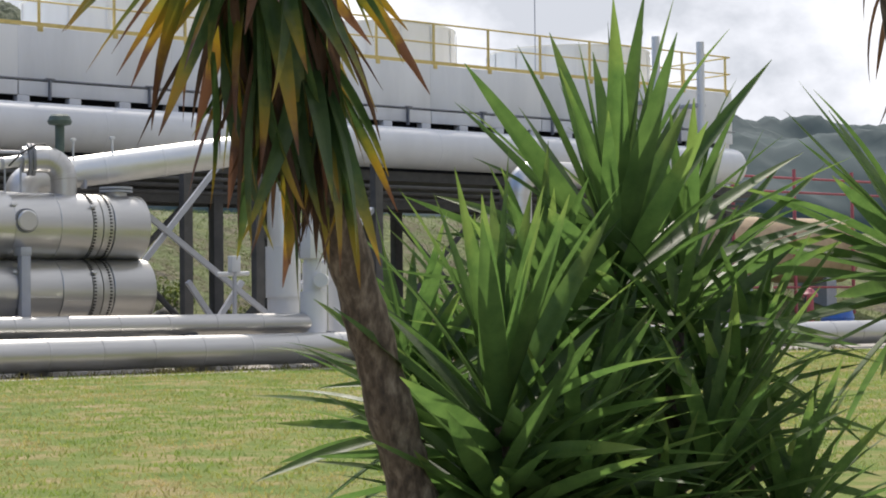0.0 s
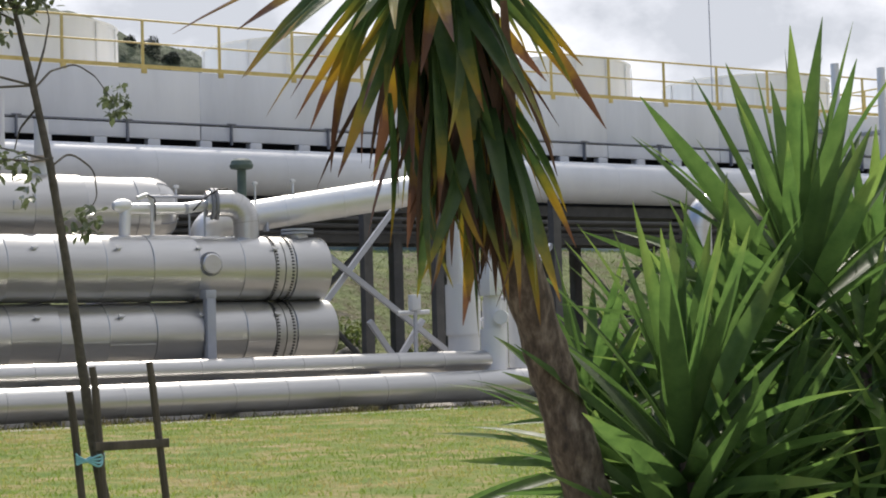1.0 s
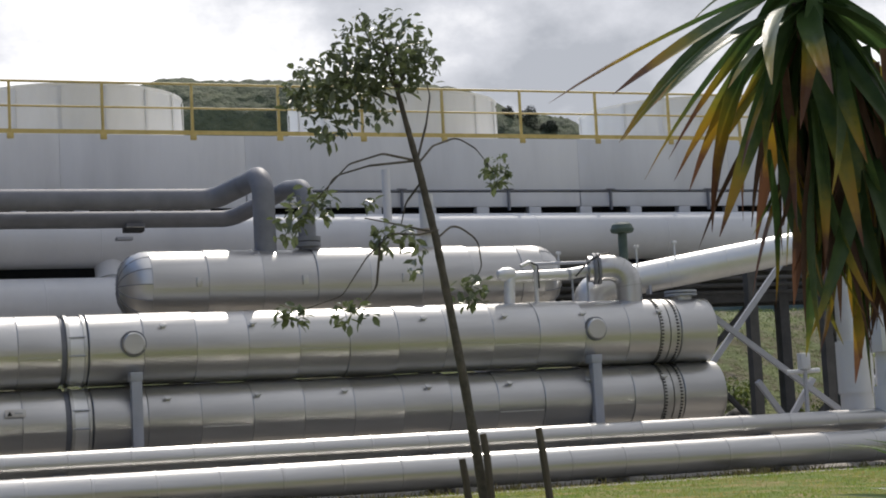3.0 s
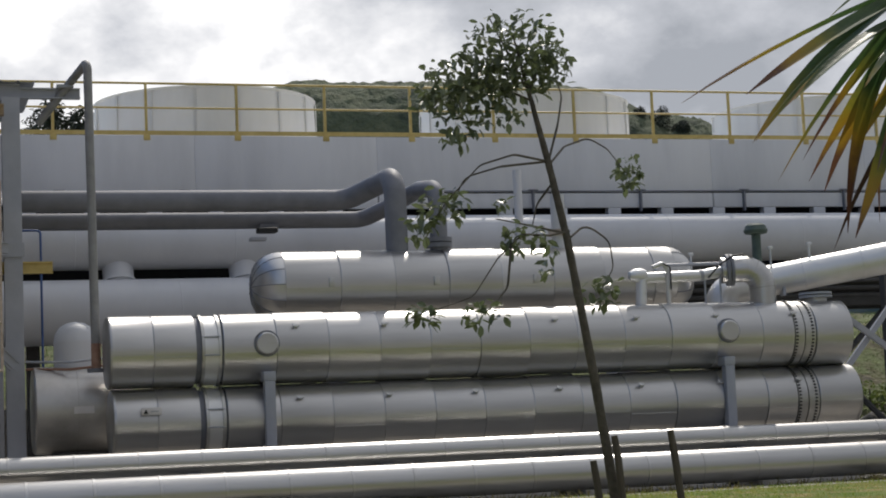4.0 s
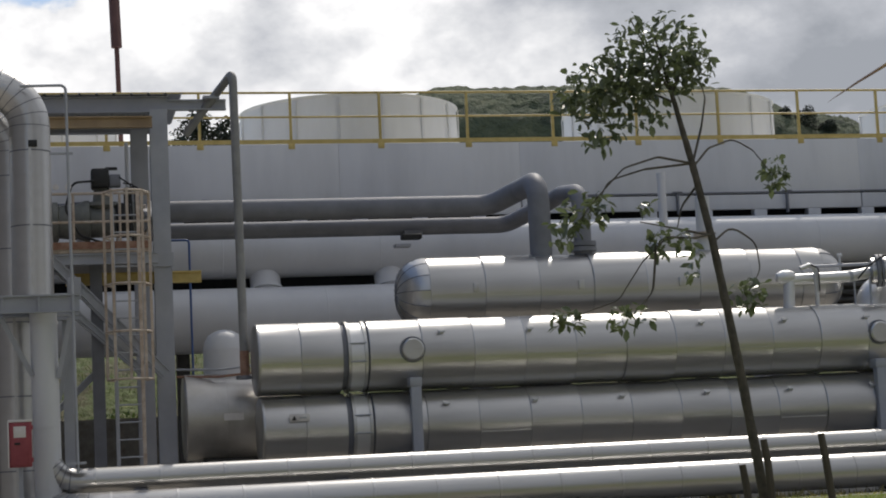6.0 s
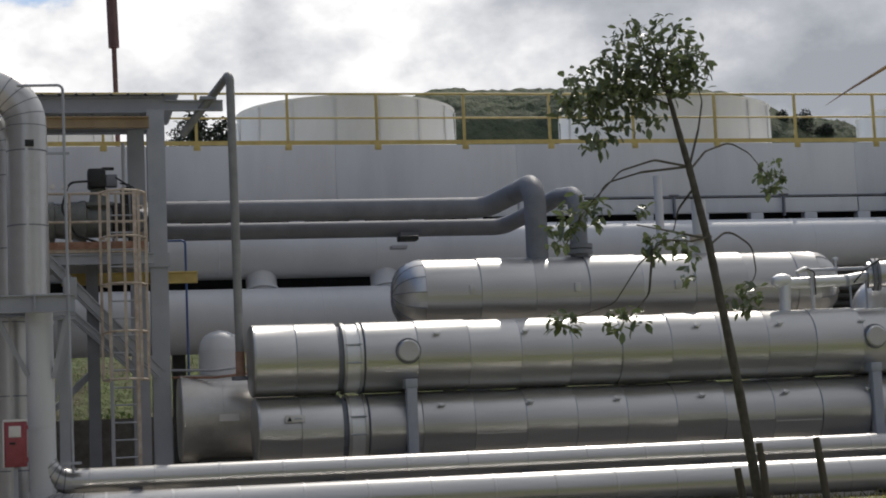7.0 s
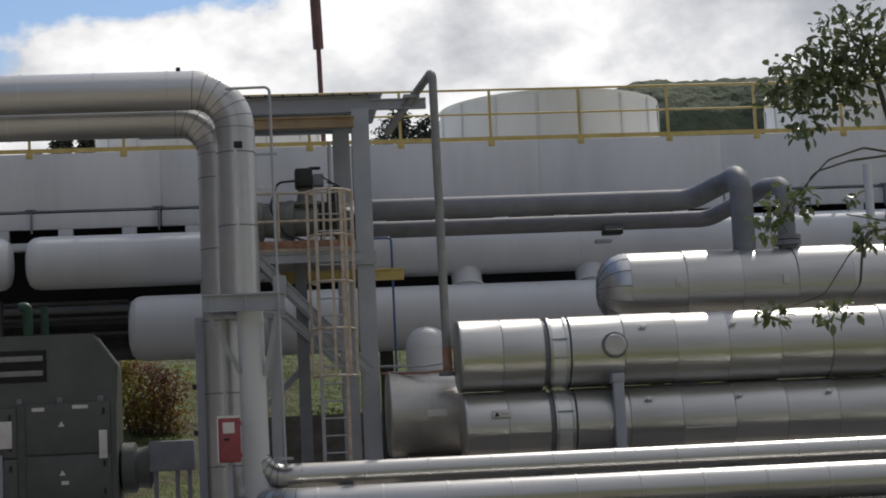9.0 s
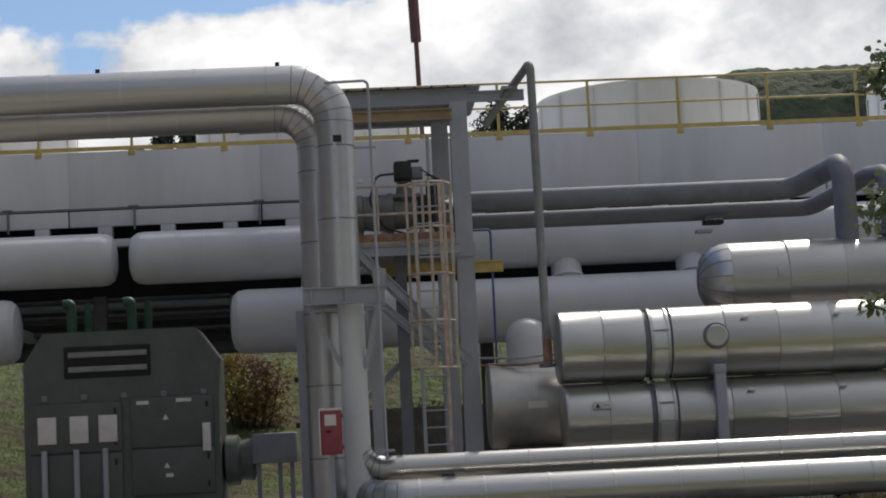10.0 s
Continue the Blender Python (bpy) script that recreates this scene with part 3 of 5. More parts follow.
for xx, zz in ((3.55, 1.55),):
    sg = thing("warning_sign", "small white warning plate with a dark triangle", "sign")
    part("plate", boxes(xx, xx + 0.32, 28.90, 28.94, zz - 0.02, zz + 0.10, 0.004), PLATE, sg)
    bm = bmesh.new()
    bm.faces.new([bm.verts.new((xx + a, 28.895, zz + b)) for a, b in ((0.03, 0.0), (0.11, 0.0), (0.07, 0.075))])
    part("symbol", bm, BLACK, sg)
    part("text_bar", boxes(xx + 0.15, xx + 0.27, 28.893, 28.897, zz + 0.03, zz + 0.045), GREY, sg)

# upper drum
drum = thing("steam_drum", "horizontal steam drum in aluminium cladding with a gored round head", "pressure vessel")
DR, DY, DZ = 0.62, 31.0, 3.70
clad(drum, 6.25, 13.55, DY, DZ, DR, 0.98)
for side, xe in ((-1, 6.25), (1, 13.55)):
    for g in range(14):
        bm = bmesh.new()
        cols = 4
        rows_ = [[None] * (cols + 1) for _ in range(7)]
        for i in range(7):
            t = i / 6 * math.pi / 2
            rr, s = max(0.002, DR * math.cos(t) ** 0.75), 0.5 * math.sin(t)
            for j in range(cols + 1):
                a = 2 * math.pi * (g + (j / cols) * 0.985) / 14
                lift = 0.006 * (j == 0)
                rows_[i][j] = bm.verts.new((xe + side * s, DY + (rr + lift) * math.cos(a), DZ + (rr + lift) * math.sin(a)))
        for i in range(6):
            for j in range(cols):
                bm.faces.new((rows_[i][j], rows_[i][j + 1], rows_[i + 1][j + 1], rows_[i + 1][j]))
        bmesh.ops.recalc_face_normals(bm, faces=bm.faces)
        part("head_gore", bm, ALU, drum)
        seam_line = []
        for i in range(8):
            t = i / 7 * math.pi / 2
            rr, s = max(0.002, DR * math.cos(t) ** 0.75) + 0.004, 0.5 * math.sin(t)
            a = 2 * math.pi * g / 14
            seam_line.append((xe + side * s, DY + rr * math.cos(a), DZ + rr * math.sin(a)))
        part("gore_seam", tubes(seam_line, 0.009, 5), DARK_GREY, drum)
part("drum_core", lathes([(5.95, 0.001), (6.0, 0.3), (6.26, DR - 0.03), (13.54, DR - 0.03), (13.8, 0.3), (13.85, 0.001)], (0, DY, DZ), "x", 32), DARK_GREY, drum)
for x in (7.2, 12.6):
    part("saddle", boxes(x - 0.15, x + 0.15, DY - 0.4, DY + 0.4, 0, DZ - 0.4), GREY, drum)
for x in (7.06, 8.95, 10.8):
    part("name_plate", boxes(x - 0.05, x + 0.05, DY - DR - 0.02, DY - DR + 0.03, DZ - 0.06, DZ + 0.1, 0.006), ALU_END, drum)

np_ = part("top_nozzle", tubes([(11.5, DY, 4.2), (11.5, DY, 5.3)], 0.13, 18), WHITE, drum, "white nozzle with a yellowed collar")
part("collar", tubes([(11.5, DY, 4.55), (11.5, DY, 4.66)], 0.19, 18), CREAM, np_)
wp = thing("vent_stub", "thin white vent stub before the building", "pipe")
part("stub", tubes([(12.2, 35.2, 5.0), (12.2, 35.2, 6.4)], 0.09, 14), WHITE, wp)
part("foot", tubes([(12.2, 35.2, 4.95), (12.2, 36.2, 4.95)], 0.08, 12), WHITE, wp)

# dark grey lagged pipes into the drum
def pipe(name, pts, r, mat, label, bend=0.3, group="", n=20, category="pipe", rings=0.0, ring_mat=None):
    p = thing(name, label, category, group)
    path_ = rounded(pts, bend)
    part("pipe_run", tubes(path_, r, n), mat, p)
    if rings:
        for a, b in zip([Vector(q) for q in pts], [Vector(q) for q in pts[1:]]):
            L = (b - a).length
            k = rings * 0.7
            while k < L - 0.25:
                c, d = a + (b - a) * (k / L), (b - a).normalized()
                part("lap_band", tubes([c - d * 0.02, c - d * 0.017, c + d * 0.017, c + d * 0.02], [r, r + 0.006, r + 0.006, r], n, False), ring_mat or mat, p)
                k += rings
    return p


gp = pipe("lagged_pipe", [(1.6, 33.0, 5.50), (8.0, 33.0, 5.50), (8.45, 32.3, 5.70), (8.42, 31.0, 5.66), (8.42, 31.0, 4.2)], 0.2, DARK_GREY, "dark grey lagged pipe bending down into the drum", 0.45, "grey lagged pipes", 24)
gp2 = pipe("lagged_pipe", [(1.6, 33.6, 5.20), (8.45, 33.6, 5.20), (8.9, 33.0, 5.40), (9.2, 32.2, 5.58), (9.2, 31.0, 5.44), (9.2, 31.0, 4.3)], 0.16, DARK_GREY, "thinner dark grey lagged pipe beside a thicker one", 0.38, "grey lagged pipes", 24)
part("flange", tubes([(9.2, 31, 4.36), (9.2, 31, 4.44)], 0.24, 24), DARK_GREY, gp2)
part("flange", tubes([(9.2, 31, 4.46), (9.2, 31, 4.54)], 0.24, 24), DARK_GREY, gp2)
fl = thing("flood_light", "small dark floodlight on a bracket under the pipes", "lamp")
part("housing", boxes(6.35, 6.72, 33.2, 33.5, 4.93, 5.02, 0.02), BLACK, fl)
part("bracket", boxes(6.4, 6.75, 33.3, 33.75, 5.02, 5.10), DARK_GREY, fl)
part("visor", boxes(6.2, 6.5, 33.2, 33.45, 4.78, 4.84, 0.01), GREY, fl)

# ---- two pipes along the lawn ----
pp = pipe("ground_pipe", [(-0.22, 27.35, 1.6), (-0.22, 27.35, 0.775), (18.55, 27.35, 0.775), (18.85, 27.35, 0.775)], 0.185, ALU, "shiny aluminium-clad pipe running low along the lawn", 0.42, "pipes along the lawn", 28, rings=0.95)
pp2 = pipe("ground_pipe", [(-0.02, 28.3, 0.34), (-0.02, 26.6, 0.34), (24.0, 26.6, 0.34), (60, 26.6, 0.34)], 0.27, ALU, "thicker aluminium-clad pipe beside the grass edge", 0.5, "pipes along the lawn", 32, rings=0.95)
for p, start, r in ((pp, [(-0.22, 27.35, 1.6), (-0.22, 27.35, 0.775), (5, 27.35, 0.775)], 0.185), (pp2, [(-0.02, 28.3, 0.34), (-0.02, 26.6, 0.34), (5, 26.6, 0.34)], 0.27)):
    arc = rounded(start, 0.42 if p is pp else 0.5, 6)[1:-1]
    for q, nx in zip(arc, arc[1:]):
        d = (nx - q).normalized()
        part("gore_band", tubes([q - d * 0.008, q + d * 0.008], r + 0.004, 28, False), DARK_GREY, p)
for x in range(1, 24, 3):
    part("sleeper", boxes(x, x + 0.35, 26.3, 27.7, -0.02, 0.08), GRAVEL, pp2)
    part("prop", boxes(x, x + 0.2, 27.2, 27.5, 0.0, 0.62), DARK_GREY, pp)

# ---- tall clad pipes and their frame ----
def ibeam(bm, a, b, w, h, t=0.022, up=(0, 0, 1)):
    """An I-section from a to b, web in the plane of up."""
    a, b = Vector(a), Vector(b)
    d = (b - a).normalized()
    s = d.cross(Vector(up)).normalized()
    u = s.cross(d).normalized()
    W_, H_, q = w / 2, h / 2, t / 2
    prof = [(-W_, -H_), (W_, -H_), (W_, -H_ + t), (q, -H_ + t), (q, H_ - t), (W_, H_ - t), (W_, H_), (-W_, H_), (-W_, H_ - t), (-q, H_ - t), (-q, -H_ + t), (-W_, -H_ + t)]
    ends = [[bm.verts.new(p + s * x + u * y) for x, y in prof] for p in (a, b)]
    for k in range(12):
        bm.faces.new((ends[0][k], ends[0][(k + 1) % 12], ends[1][(k + 1) % 12], ends[1][k]))
    bm.faces.new(ends[0][::-1])
    bm.faces.new(ends[1])
    bmesh.ops.recalc_face_normals(bm, faces=bm.faces)
    return bm


def clad_pipe(label, y, zc, xv, r, zlow):
    p = thing("clad_pipe", label, "pipe", "tall clad pipes")
    pts = rounded([(-14, y, zc), (xv, y, zc), (xv, y, zlow)], 0.62, 12)
    part("pipe_run", tubes(pts, r, 36), ALU, p)
    for q, nx in zip(pts[1:14:2], pts[2:15:2]):
        d = (nx - q).normalized()
        part("gore_band", tubes([q - d * 0.006, q + d * 0.006], r + 0.004, 36, False), DARK_GREY, p)
    x = xv - 1.0
    while x > -13:
        part("lap_band", tubes([(x - 0.02, y, zc), (x + 0.02, y, zc)], r + 0.005, 36, False), ALU, p)
        x -= 1.1
    z = zc - 1.0
    while z > zlow + 0.2:
        part("lap_band", tubes([(xv, y, z - 0.01), (xv, y, z + 0.01)], r + 0.005, 36, False), DARK_GREY, p)
        z -= 1.12
    for x in (xv - 0.83, xv - 3.57):
        part("vent_plug", tubes([(x, y, zc + r - 0.02), (x, y, zc + r + 0.06)], 0.035, 10), BLACK, p)
    part("seam", boxes(xv - 0.02, xv + 0.02, y - r - 0.008, y - r + 0.02, zlow, zc - 0.7), ALU_END, p)
    return p


front = clad_pipe("tall aluminium-clad pipe turning down beside the platform", 27.35, 6.68, -0.38, 0.30, 3.5)
part("tag_plate", boxes(-0.40, -0.27, 27.02, 27.06, 5.72, 5.82, 0.005), BLACK, front)
rear = clad_pipe("second tall clad pipe set behind the first", 28.25, 6.44, -0.68, 0.31, 0.0)
riser = thing("painted_riser", "grey painted riser pipe under the clad pipe", "pipe")
part("pipe_run", tubes([(-0.25, 27.35, 3.5), (-0.22, 27.35, 0.3)], 0.20, 28), WHITE, riser)
for z in (3.1, 1.55):
    part("weld_band", tubes([(-0.24, 27.35, z), (-0.24, 27.35, z + 0.05)], 0.205, 28), WHITE, riser)
frm = thing("pipe_support", "grey steel collar frame holding the tall pipes", "support frame")
for y in (26.98, 27.72, 28.6):
    bm = ibeam(bmesh.new(), (-0.95, y, 3.38), (0.28, y, 3.38), 0.12, 0.26)
    part("beam", bm, GREY, frm)
for x in (-0.82, -0.3, 0.2):
    part("stiffener", boxes(x - 0.012, x + 0.012, 26.92, 28.65, 3.27, 3.49), GREY, frm)
for a, b in (((-0.85, 27.1, 3.2), (-0.42, 27.25, 2.35)), ((-0.85, 28.5, 3.2), (-0.42, 28.4, 2.2)), ((0.15, 27.1, 3.2), (-0.05, 27.25, 2.3)), ((0.2, 28.5, 3.2), (-0.05, 28.5, 2.0))):
    part("diagonal", tubes([a, b], 0.05, 4), GREY, frm)
for x in (-1.05, 0.1):
    part("leg", boxes(x - 0.08, x + 0.08, 28.6, 28.76, 0, 3.3), GREY, frm)
thin = pipe("drain_pipe", [(-0.5, 27.0, 6.62), (0.16, 26.95, 6.62), (0.2, 26.95, 0.9)], 0.022, GREY, "thin grey drain pipe beside the clad pipe", 0.08, n=10)
part("clip", boxes(-0.1, 0.24, 26.93, 26.97, 5.58, 5.61), GREY, thin)
part("rest", boxes(0.02, 0.32, 26.9, 27.2, 1.02, 1.06), GREY, thin)
hose = thing("hose_cabinet", "red fire hose cabinet with a pale window", "hose cabinet")
part("body", boxes(-0.76, -0.44, 26.5, 26.72, 1.02, 1.68, 0.02), RED, hose)
part("door", boxes(-0.73, -0.47, 26.48, 26.5, 1.05, 1.65, 0.008), RED, hose)
part("window", boxes(-0.69, -0.52, 26.47, 26.482, 1.44, 1.60, 0.004), PLATE, hose, "pale window plate")
part("handle", boxes(-0.68, -0.6, 26.45, 26.482, 1.34, 1.37, 0.004), BLACK, hose)
for z in (1.12, 1.58):
    part("hinge", boxes(-0.45, -0.42, 26.5, 26.6, z - 0.03, z + 0.03), RED, hose)
part("rim", boxes(-0.77, -0.43, 26.485, 26.51, 1.66, 1.695, 0.004), PLATE, hose)
part("rim", boxes(-0.775, -0.755, 26.485, 26.51, 1.02, 1.66, 0.004), PLATE, hose)
part("stand", boxes(-0.63, -0.57, 26.58, 26.64, -0.02, 1.02), GREY, hose)

# ---- platform structure ----
plat = thing("platform_frame", "grey steel platform frame with a corrugated roof", "steel frame")
for x, y, top in ((1.73, 31.0, 7.0), (1.48, 33.0, 7.0), (-0.5, 33.0, 7.0)):
    part("column", ibeam(bmesh.new(), (x, y, 0), (x, y, top), 0.30, 0.30, 0.02, up=(0, 1, 0)), GREY, plat)
part("splice_plate", boxes(1.55, 1.91, 30.82, 30.845, 4.28, 4.52), GREY, plat)
part("roof_beam", ibeam(bmesh.new(), (-2.2, 31, 7.1), (1.9, 31, 7.1), 0.16, 0.28), GREY, plat)
part("roof_beam", ibeam(bmesh.new(), (-2.2, 33, 7.1), (1.9, 33, 7.1), 0.16, 0.28), GREY, plat)
part("arm_beam", ibeam(bmesh.new(), (1.9, 31, 7.09), (2.9, 31, 7.09), 0.14, 0.18), GREY, plat)
bm = bmesh.new()
prev = None
for i in range(0, 121):
    x = -2.2 + 4.35 * i / 120
    z = 7.25 + (0.03 if i % 8 == 0 else 0.0)
    cur = [bm.verts.new((x, y, z + dz)) for y, dz in ((30.82, 0), (34.0, 0.05), (34.0, 0.055), (30.82, 0.006))]
    if prev:
        for k in range(4):
            bm.faces.new((prev[k], cur[k], cur[(k + 1) % 4], prev[(k + 1) % 4]))
    prev = cur
part("roof_sheet", bm, GREY, plat)
part("crane_beam", ibeam(bmesh.new(), (-2.2, 30.5, 6.71), (1.6, 30.5, 6.71), 0.14, 0.19), TAN, plat, "faded tan crane beam")
part("yellow_beam", ibeam(bmesh.new(), (0.1, 31.0, 4.11), (2.38, 31.0, 4.11), 0.12, 0.2), YELLOW, plat, "yellow painted beam")
part("deck", boxes(-0.3, 1.5, 29.9, 31.6, 4.44, 4.5), CREAM, plat)
part("kick_plate", boxes(-0.3, 1.5, 29.88, 29.9, 4.5, 4.62), RUST, plat)
for y in (29.92, 31.5):
    for z in (4.95, 5.42):
        part("hand_rail", tubes([(-0.3, y, z), (1.5, y, z)], 0.022, 8), CREAM, plat)
    for x in (-0.25, 0.25, 1.0, 1.48):
        part("rail_post", tubes([(x, y, 4.45), (x, y, 5.42)], 0.022, 8), CREAM, plat)
for y in (29.95, 31.5):
    part("deck_beam", ibeam(bmesh.new(), (-0.5, y, 4.34), (1.6, y, 4.34), 0.1, 0.18), GREY, plat)
for y in (29.75, 30.45):
    part("diagonal_brace", ibeam(bmesh.new(), (-0.12, y, 4.34), (1.68, y + 0.1, 2.42), 0.09, 0.15), GREY, plat)
    part("lower_brace", ibeam(bmesh.new(), (0.24, y, 3.46), (1.3, y + 0.1, 2.48), 0.08, 0.10), GREY, plat)
part("gusset", boxes(0.12, 0.34, 29.66, 29.70, 3.66, 4.02, 0.01), GREY, plat)
for x, y in ((0.65, 33.0), (0.6, 30.6)):
    part("leg", boxes(x - 0.1, x + 0.1, y - 0.1, y + 0.1, 0, 4.4), DARK_GREY, plat)
part("knee_brace", tubes([(0.65, 30.9, 2.6), (-0.1, 30.9, 1.9)], 0.07, 4), GREY, plat)
lad = thing("cage_ladder", "faded cream steel ladder with a safety cage", "ladder")
for x in (0.86, 1.28):
    part("stile", boxes(x - 0.03, x + 0.03, 29.57, 29.62, 0, 5.4, 0.004), CREAM if x > 1 else GREY, lad)
for k in range(18):
    part("rung", tubes([(0.86, 29.6, 0.25 + 0.28 * k), (1.28, 29.6, 0.25 + 0.28 * k)], 0.014, 8), GREY, lad)
hoop = [(0.80 + 0.03, 29.55), (0.72, 29.3), (0.84, 29.0), (1.08, 28.88), (1.32, 29.0), (1.44, 29.3), (1.33, 29.55)]
for z in (2.32, 3.08, 3.84, 4.6, 5.33):
    part("hoop", tubes(rounded([(x, y, z) for x, y in hoop], 0.1, 4), 0.02, 6), CREAM, lad)
for x, y in hoop[1:-1]:
    part("cage_bar", boxes(x - 0.022, x + 0.022, y - 0.006, y + 0.006, 2.3, 5.36), CREAM, lad)
valve = thing("control_valve", "grey control valve with a black actuator on the platform", "valve")
part("body", lathes([(0.0, 0.2), (0.02, 0.34), (0.1, 0.34), (0.12, 0.27), (0.4, 0.3), (0.55, 0.36), (0.62, 0.36), (0.64, 0.27), (1.3, 0.27), (1.32, 0.34), (1.42, 0.34), (1.44, 0.2)], (-0.1, 30.7, 5.05), "x", 32), VALVE, valve)
part("line", tubes([(-0.5, 30.7, 5.05), (-0.1, 30.7, 5.05)], 0.2, 24), DARK_GREY, valve)
part("line", tubes([(1.3, 30.7, 5.05), (1.62, 32.4, 5.3), (1.7, 33.0, 5.5)], 0.2, 24), DARK_GREY, valve)
part("yoke", boxes(0.66, 0.86, 30.6, 30.8, 5.3, 5.62, 0.02), BLACK, valve)
act = part("actuator", boxes(0.56, 0.86, 30.4, 30.85, 5.6, 5.92, 0.04), BLACK, valve, "black actuator box")
part("positioner", boxes(0.86, 1.05, 30.45, 30.7, 5.62, 5.82, 0.02), DARK_GREY, act)
part("arm", boxes(0.80, 1.0, 30.5, 30.56, 5.9, 5.95, 0.01), BLACK, act)
part("cable", tubes(rounded([(0.6, 30.4, 5.7), (0.25, 30.2, 5.65), (0.12, 30.1, 5.2), (0.35, 30.1, 4.75), (0.8, 30.1, 4.6)], 0.2, 6), 0.02, 8), BLACK, valve)
part("gearbox", boxes(0.95, 1.2, 30.2, 30.6, 4.75, 5.3, 0.05), BLACK, valve)
part("pedestal", boxes(0.3, 0.5, 30.6, 30.8, 4.5, 4.85), GREY, valve)
part("bonnet", lathes([(5.25, 0.2), (5.3, 0.3), (5.36, 0.3), (5.38, 0.16), (5.62, 0.13)], (0.74, 30.7, 0), "z", 24), VALVE, valve)
for k in range(3):
    part("conduit", tubes(rounded([(1.02 + 0.07 * k, 30.35, 5.75 - 0.1 * k), (1.2 + 0.06 * k, 30.2, 5.6), (1.22 + 0.06 * k, 30.1, 4.55)], 0.1, 5), 0.013, 7), BLACK, valve)
for x in (-0.02, 0.18):
    part("gauge", lathes([(29.98, 0.001), (29.985, 0.05), (30.04, 0.05), (30.045, 0.001)], (x, 0, 5.55), "y", 16), PLATE, valve)
rod = thing("lamp_rod", "slim white upright rod behind the platform column", "post")
part("rod", tubes([(1.2, 31.6, 4.5), (1.2, 31.6, 6.55)], 0.035, 10), WHITE, rod)
part("clamp", boxes(1.13, 1.27, 31.5, 31.66, 5.35, 5.75, 0.02), BLACK, rod)
pole = pipe("vent_pipe", [(2.97, 30.0, 2.3), (2.94, 30.0, 7.45), (2.72, 30.9, 7.25), (2.2, 31.2, 6.6)], 0.072, MIDGREY, "slim dark vent pipe with a bent top", 0.12, n=14)
part("cap_clamp", boxes(2.5, 2.78, 30.8, 31.05, 7.17, 7.22), GREY, pole)
part("flange", tubes([(2.97, 30, 2.28), (2.97, 30, 2.34)], 0.15, 16), DARK_GREY, pole)
part("rusty_foot", tubes([(2.97, 30, 2.34), (2.97, 30, 2.75)], 0.078, 14), RUST, pole)
pipe("blue_line", [(1.9, 32.0, 4.86), (2.26, 32.0, 4.86), (2.26, 32.0, 1.2), (2.4, 31.4, 1.2)], 0.021, BLUE_STEEL, "thin blue painted air line", 0.06, n=8)
for k, z in enumerate((2.52, 2.40)):
    pipe("small_line", [(1.9, 30.9, z), (2.6, 30.5, z - 0.04), (3.4, 30.4, z + 0.03)], 0.02, RUST if k else GREY, "thin small-bore line over the vessel end", 0.1, n=8)
mast = thing("lightning_mast", "rust-red mast with a thicker upper sleeve", "mast")
part("lower_tube", tubes([(1.38, 39, ROOF), (1.34, 39, 10.0)], 0.055, 12), MASTRED, mast)
part("upper_sleeve", tubes([(1.34, 39, 9.92), (1.26, 39, 13.0)], 0.12, 12), MASTRED, mast)

# ---- generator set ----
gen = thing("generator_housing", "dark green-grey generator housing with white enamel plates", "generator")
bm = bmesh.new()
prof = [(-5.69, 0), (-5.69, 2.72), (-5.36, 3.22), (-2.86, 3.22), (-2.5, 2.72), (-2.5, 0)]
fr = [[bm.verts.new((x, y, z)) for x, z in prof] for y in (30.0, 31.3)]
for k in range(6):
    bm.faces.new((fr[0][k], fr[0][(k + 1) % 6], fr[1][(k + 1) % 6], fr[1][k]))
bm.faces.new(fr[0][::-1])
bm.faces.new(fr[1])
bmesh.ops.recalc_face_normals(bm, faces=bm.faces)
part("body", bm, CABINET, gen)
for z0 in (2.80, 2.56):
    part("vent_slot", boxes(-4.95, -3.66, 29.96, 30.0, z0, z0 + 0.09, 0.01), MIDGREY, gen)
part("vent_surround", boxes(-5.02, -3.6, 29.985, 29.999, 2.46, 2.98, 0.01), DARK, gen)
for x0, x1, z0, z1 in ((-5.6, -4.1, 1.25, 2.05), (-3.95, -2.6, 1.28, 2.1), (-3.95, -2.6, 0.5, 1.25), (-5.6, -4.1, 0.2, 1.22)):
    d = part("door", boxes(x0, x1, 29.95, 30.0, z0, z1, 0.012), CABINET, gen)
    for zz in (z0 + 0.15, z1 - 0.15):
        part("latch", boxes(x1 - 0.12, x1 - 0.08, 29.93, 29.955, zz - 0.05, zz + 0.05), BLACK, d)
for x in (-5.46, -4.94, -4.47):
    p = part("enamel_plate", boxes(x, x + 0.3, 29.90, 29.96, 1.40, 1.84, 0.008), PLATE, gen, "blank white enamel plate")
    part("conduit", tubes([(x + 0.1, 29.9, 0.0), (x + 0.1, 29.9, 1.3)], 0.05, 10), GREY, gen)
part("enamel_plate", boxes(-2.78, -2.65, 29.90, 29.96, 1.18, 1.64, 0.008), PLATE, gen)
for x0, z0, w_ in ((-3.85, 1.98, 0.2), (-3.2, 2.0, 0.25), (-3.4, 0.78, 0.12)):
    part("label_plate", boxes(x0, x0 + w_, 29.94, 29.952, z0, z0 + 0.06), PLATE, gen)
for x, z in ((-3.38, 1.72), (-3.38, 0.93)):
    bm = bmesh.new()
    bm.faces.new([bm.verts.new((x + a, 29.945, z + b)) for a, b in ((-.05, 0), (.05, 0), (0, .09))])
    part("warning_triangle", bm, PLATE, gen)
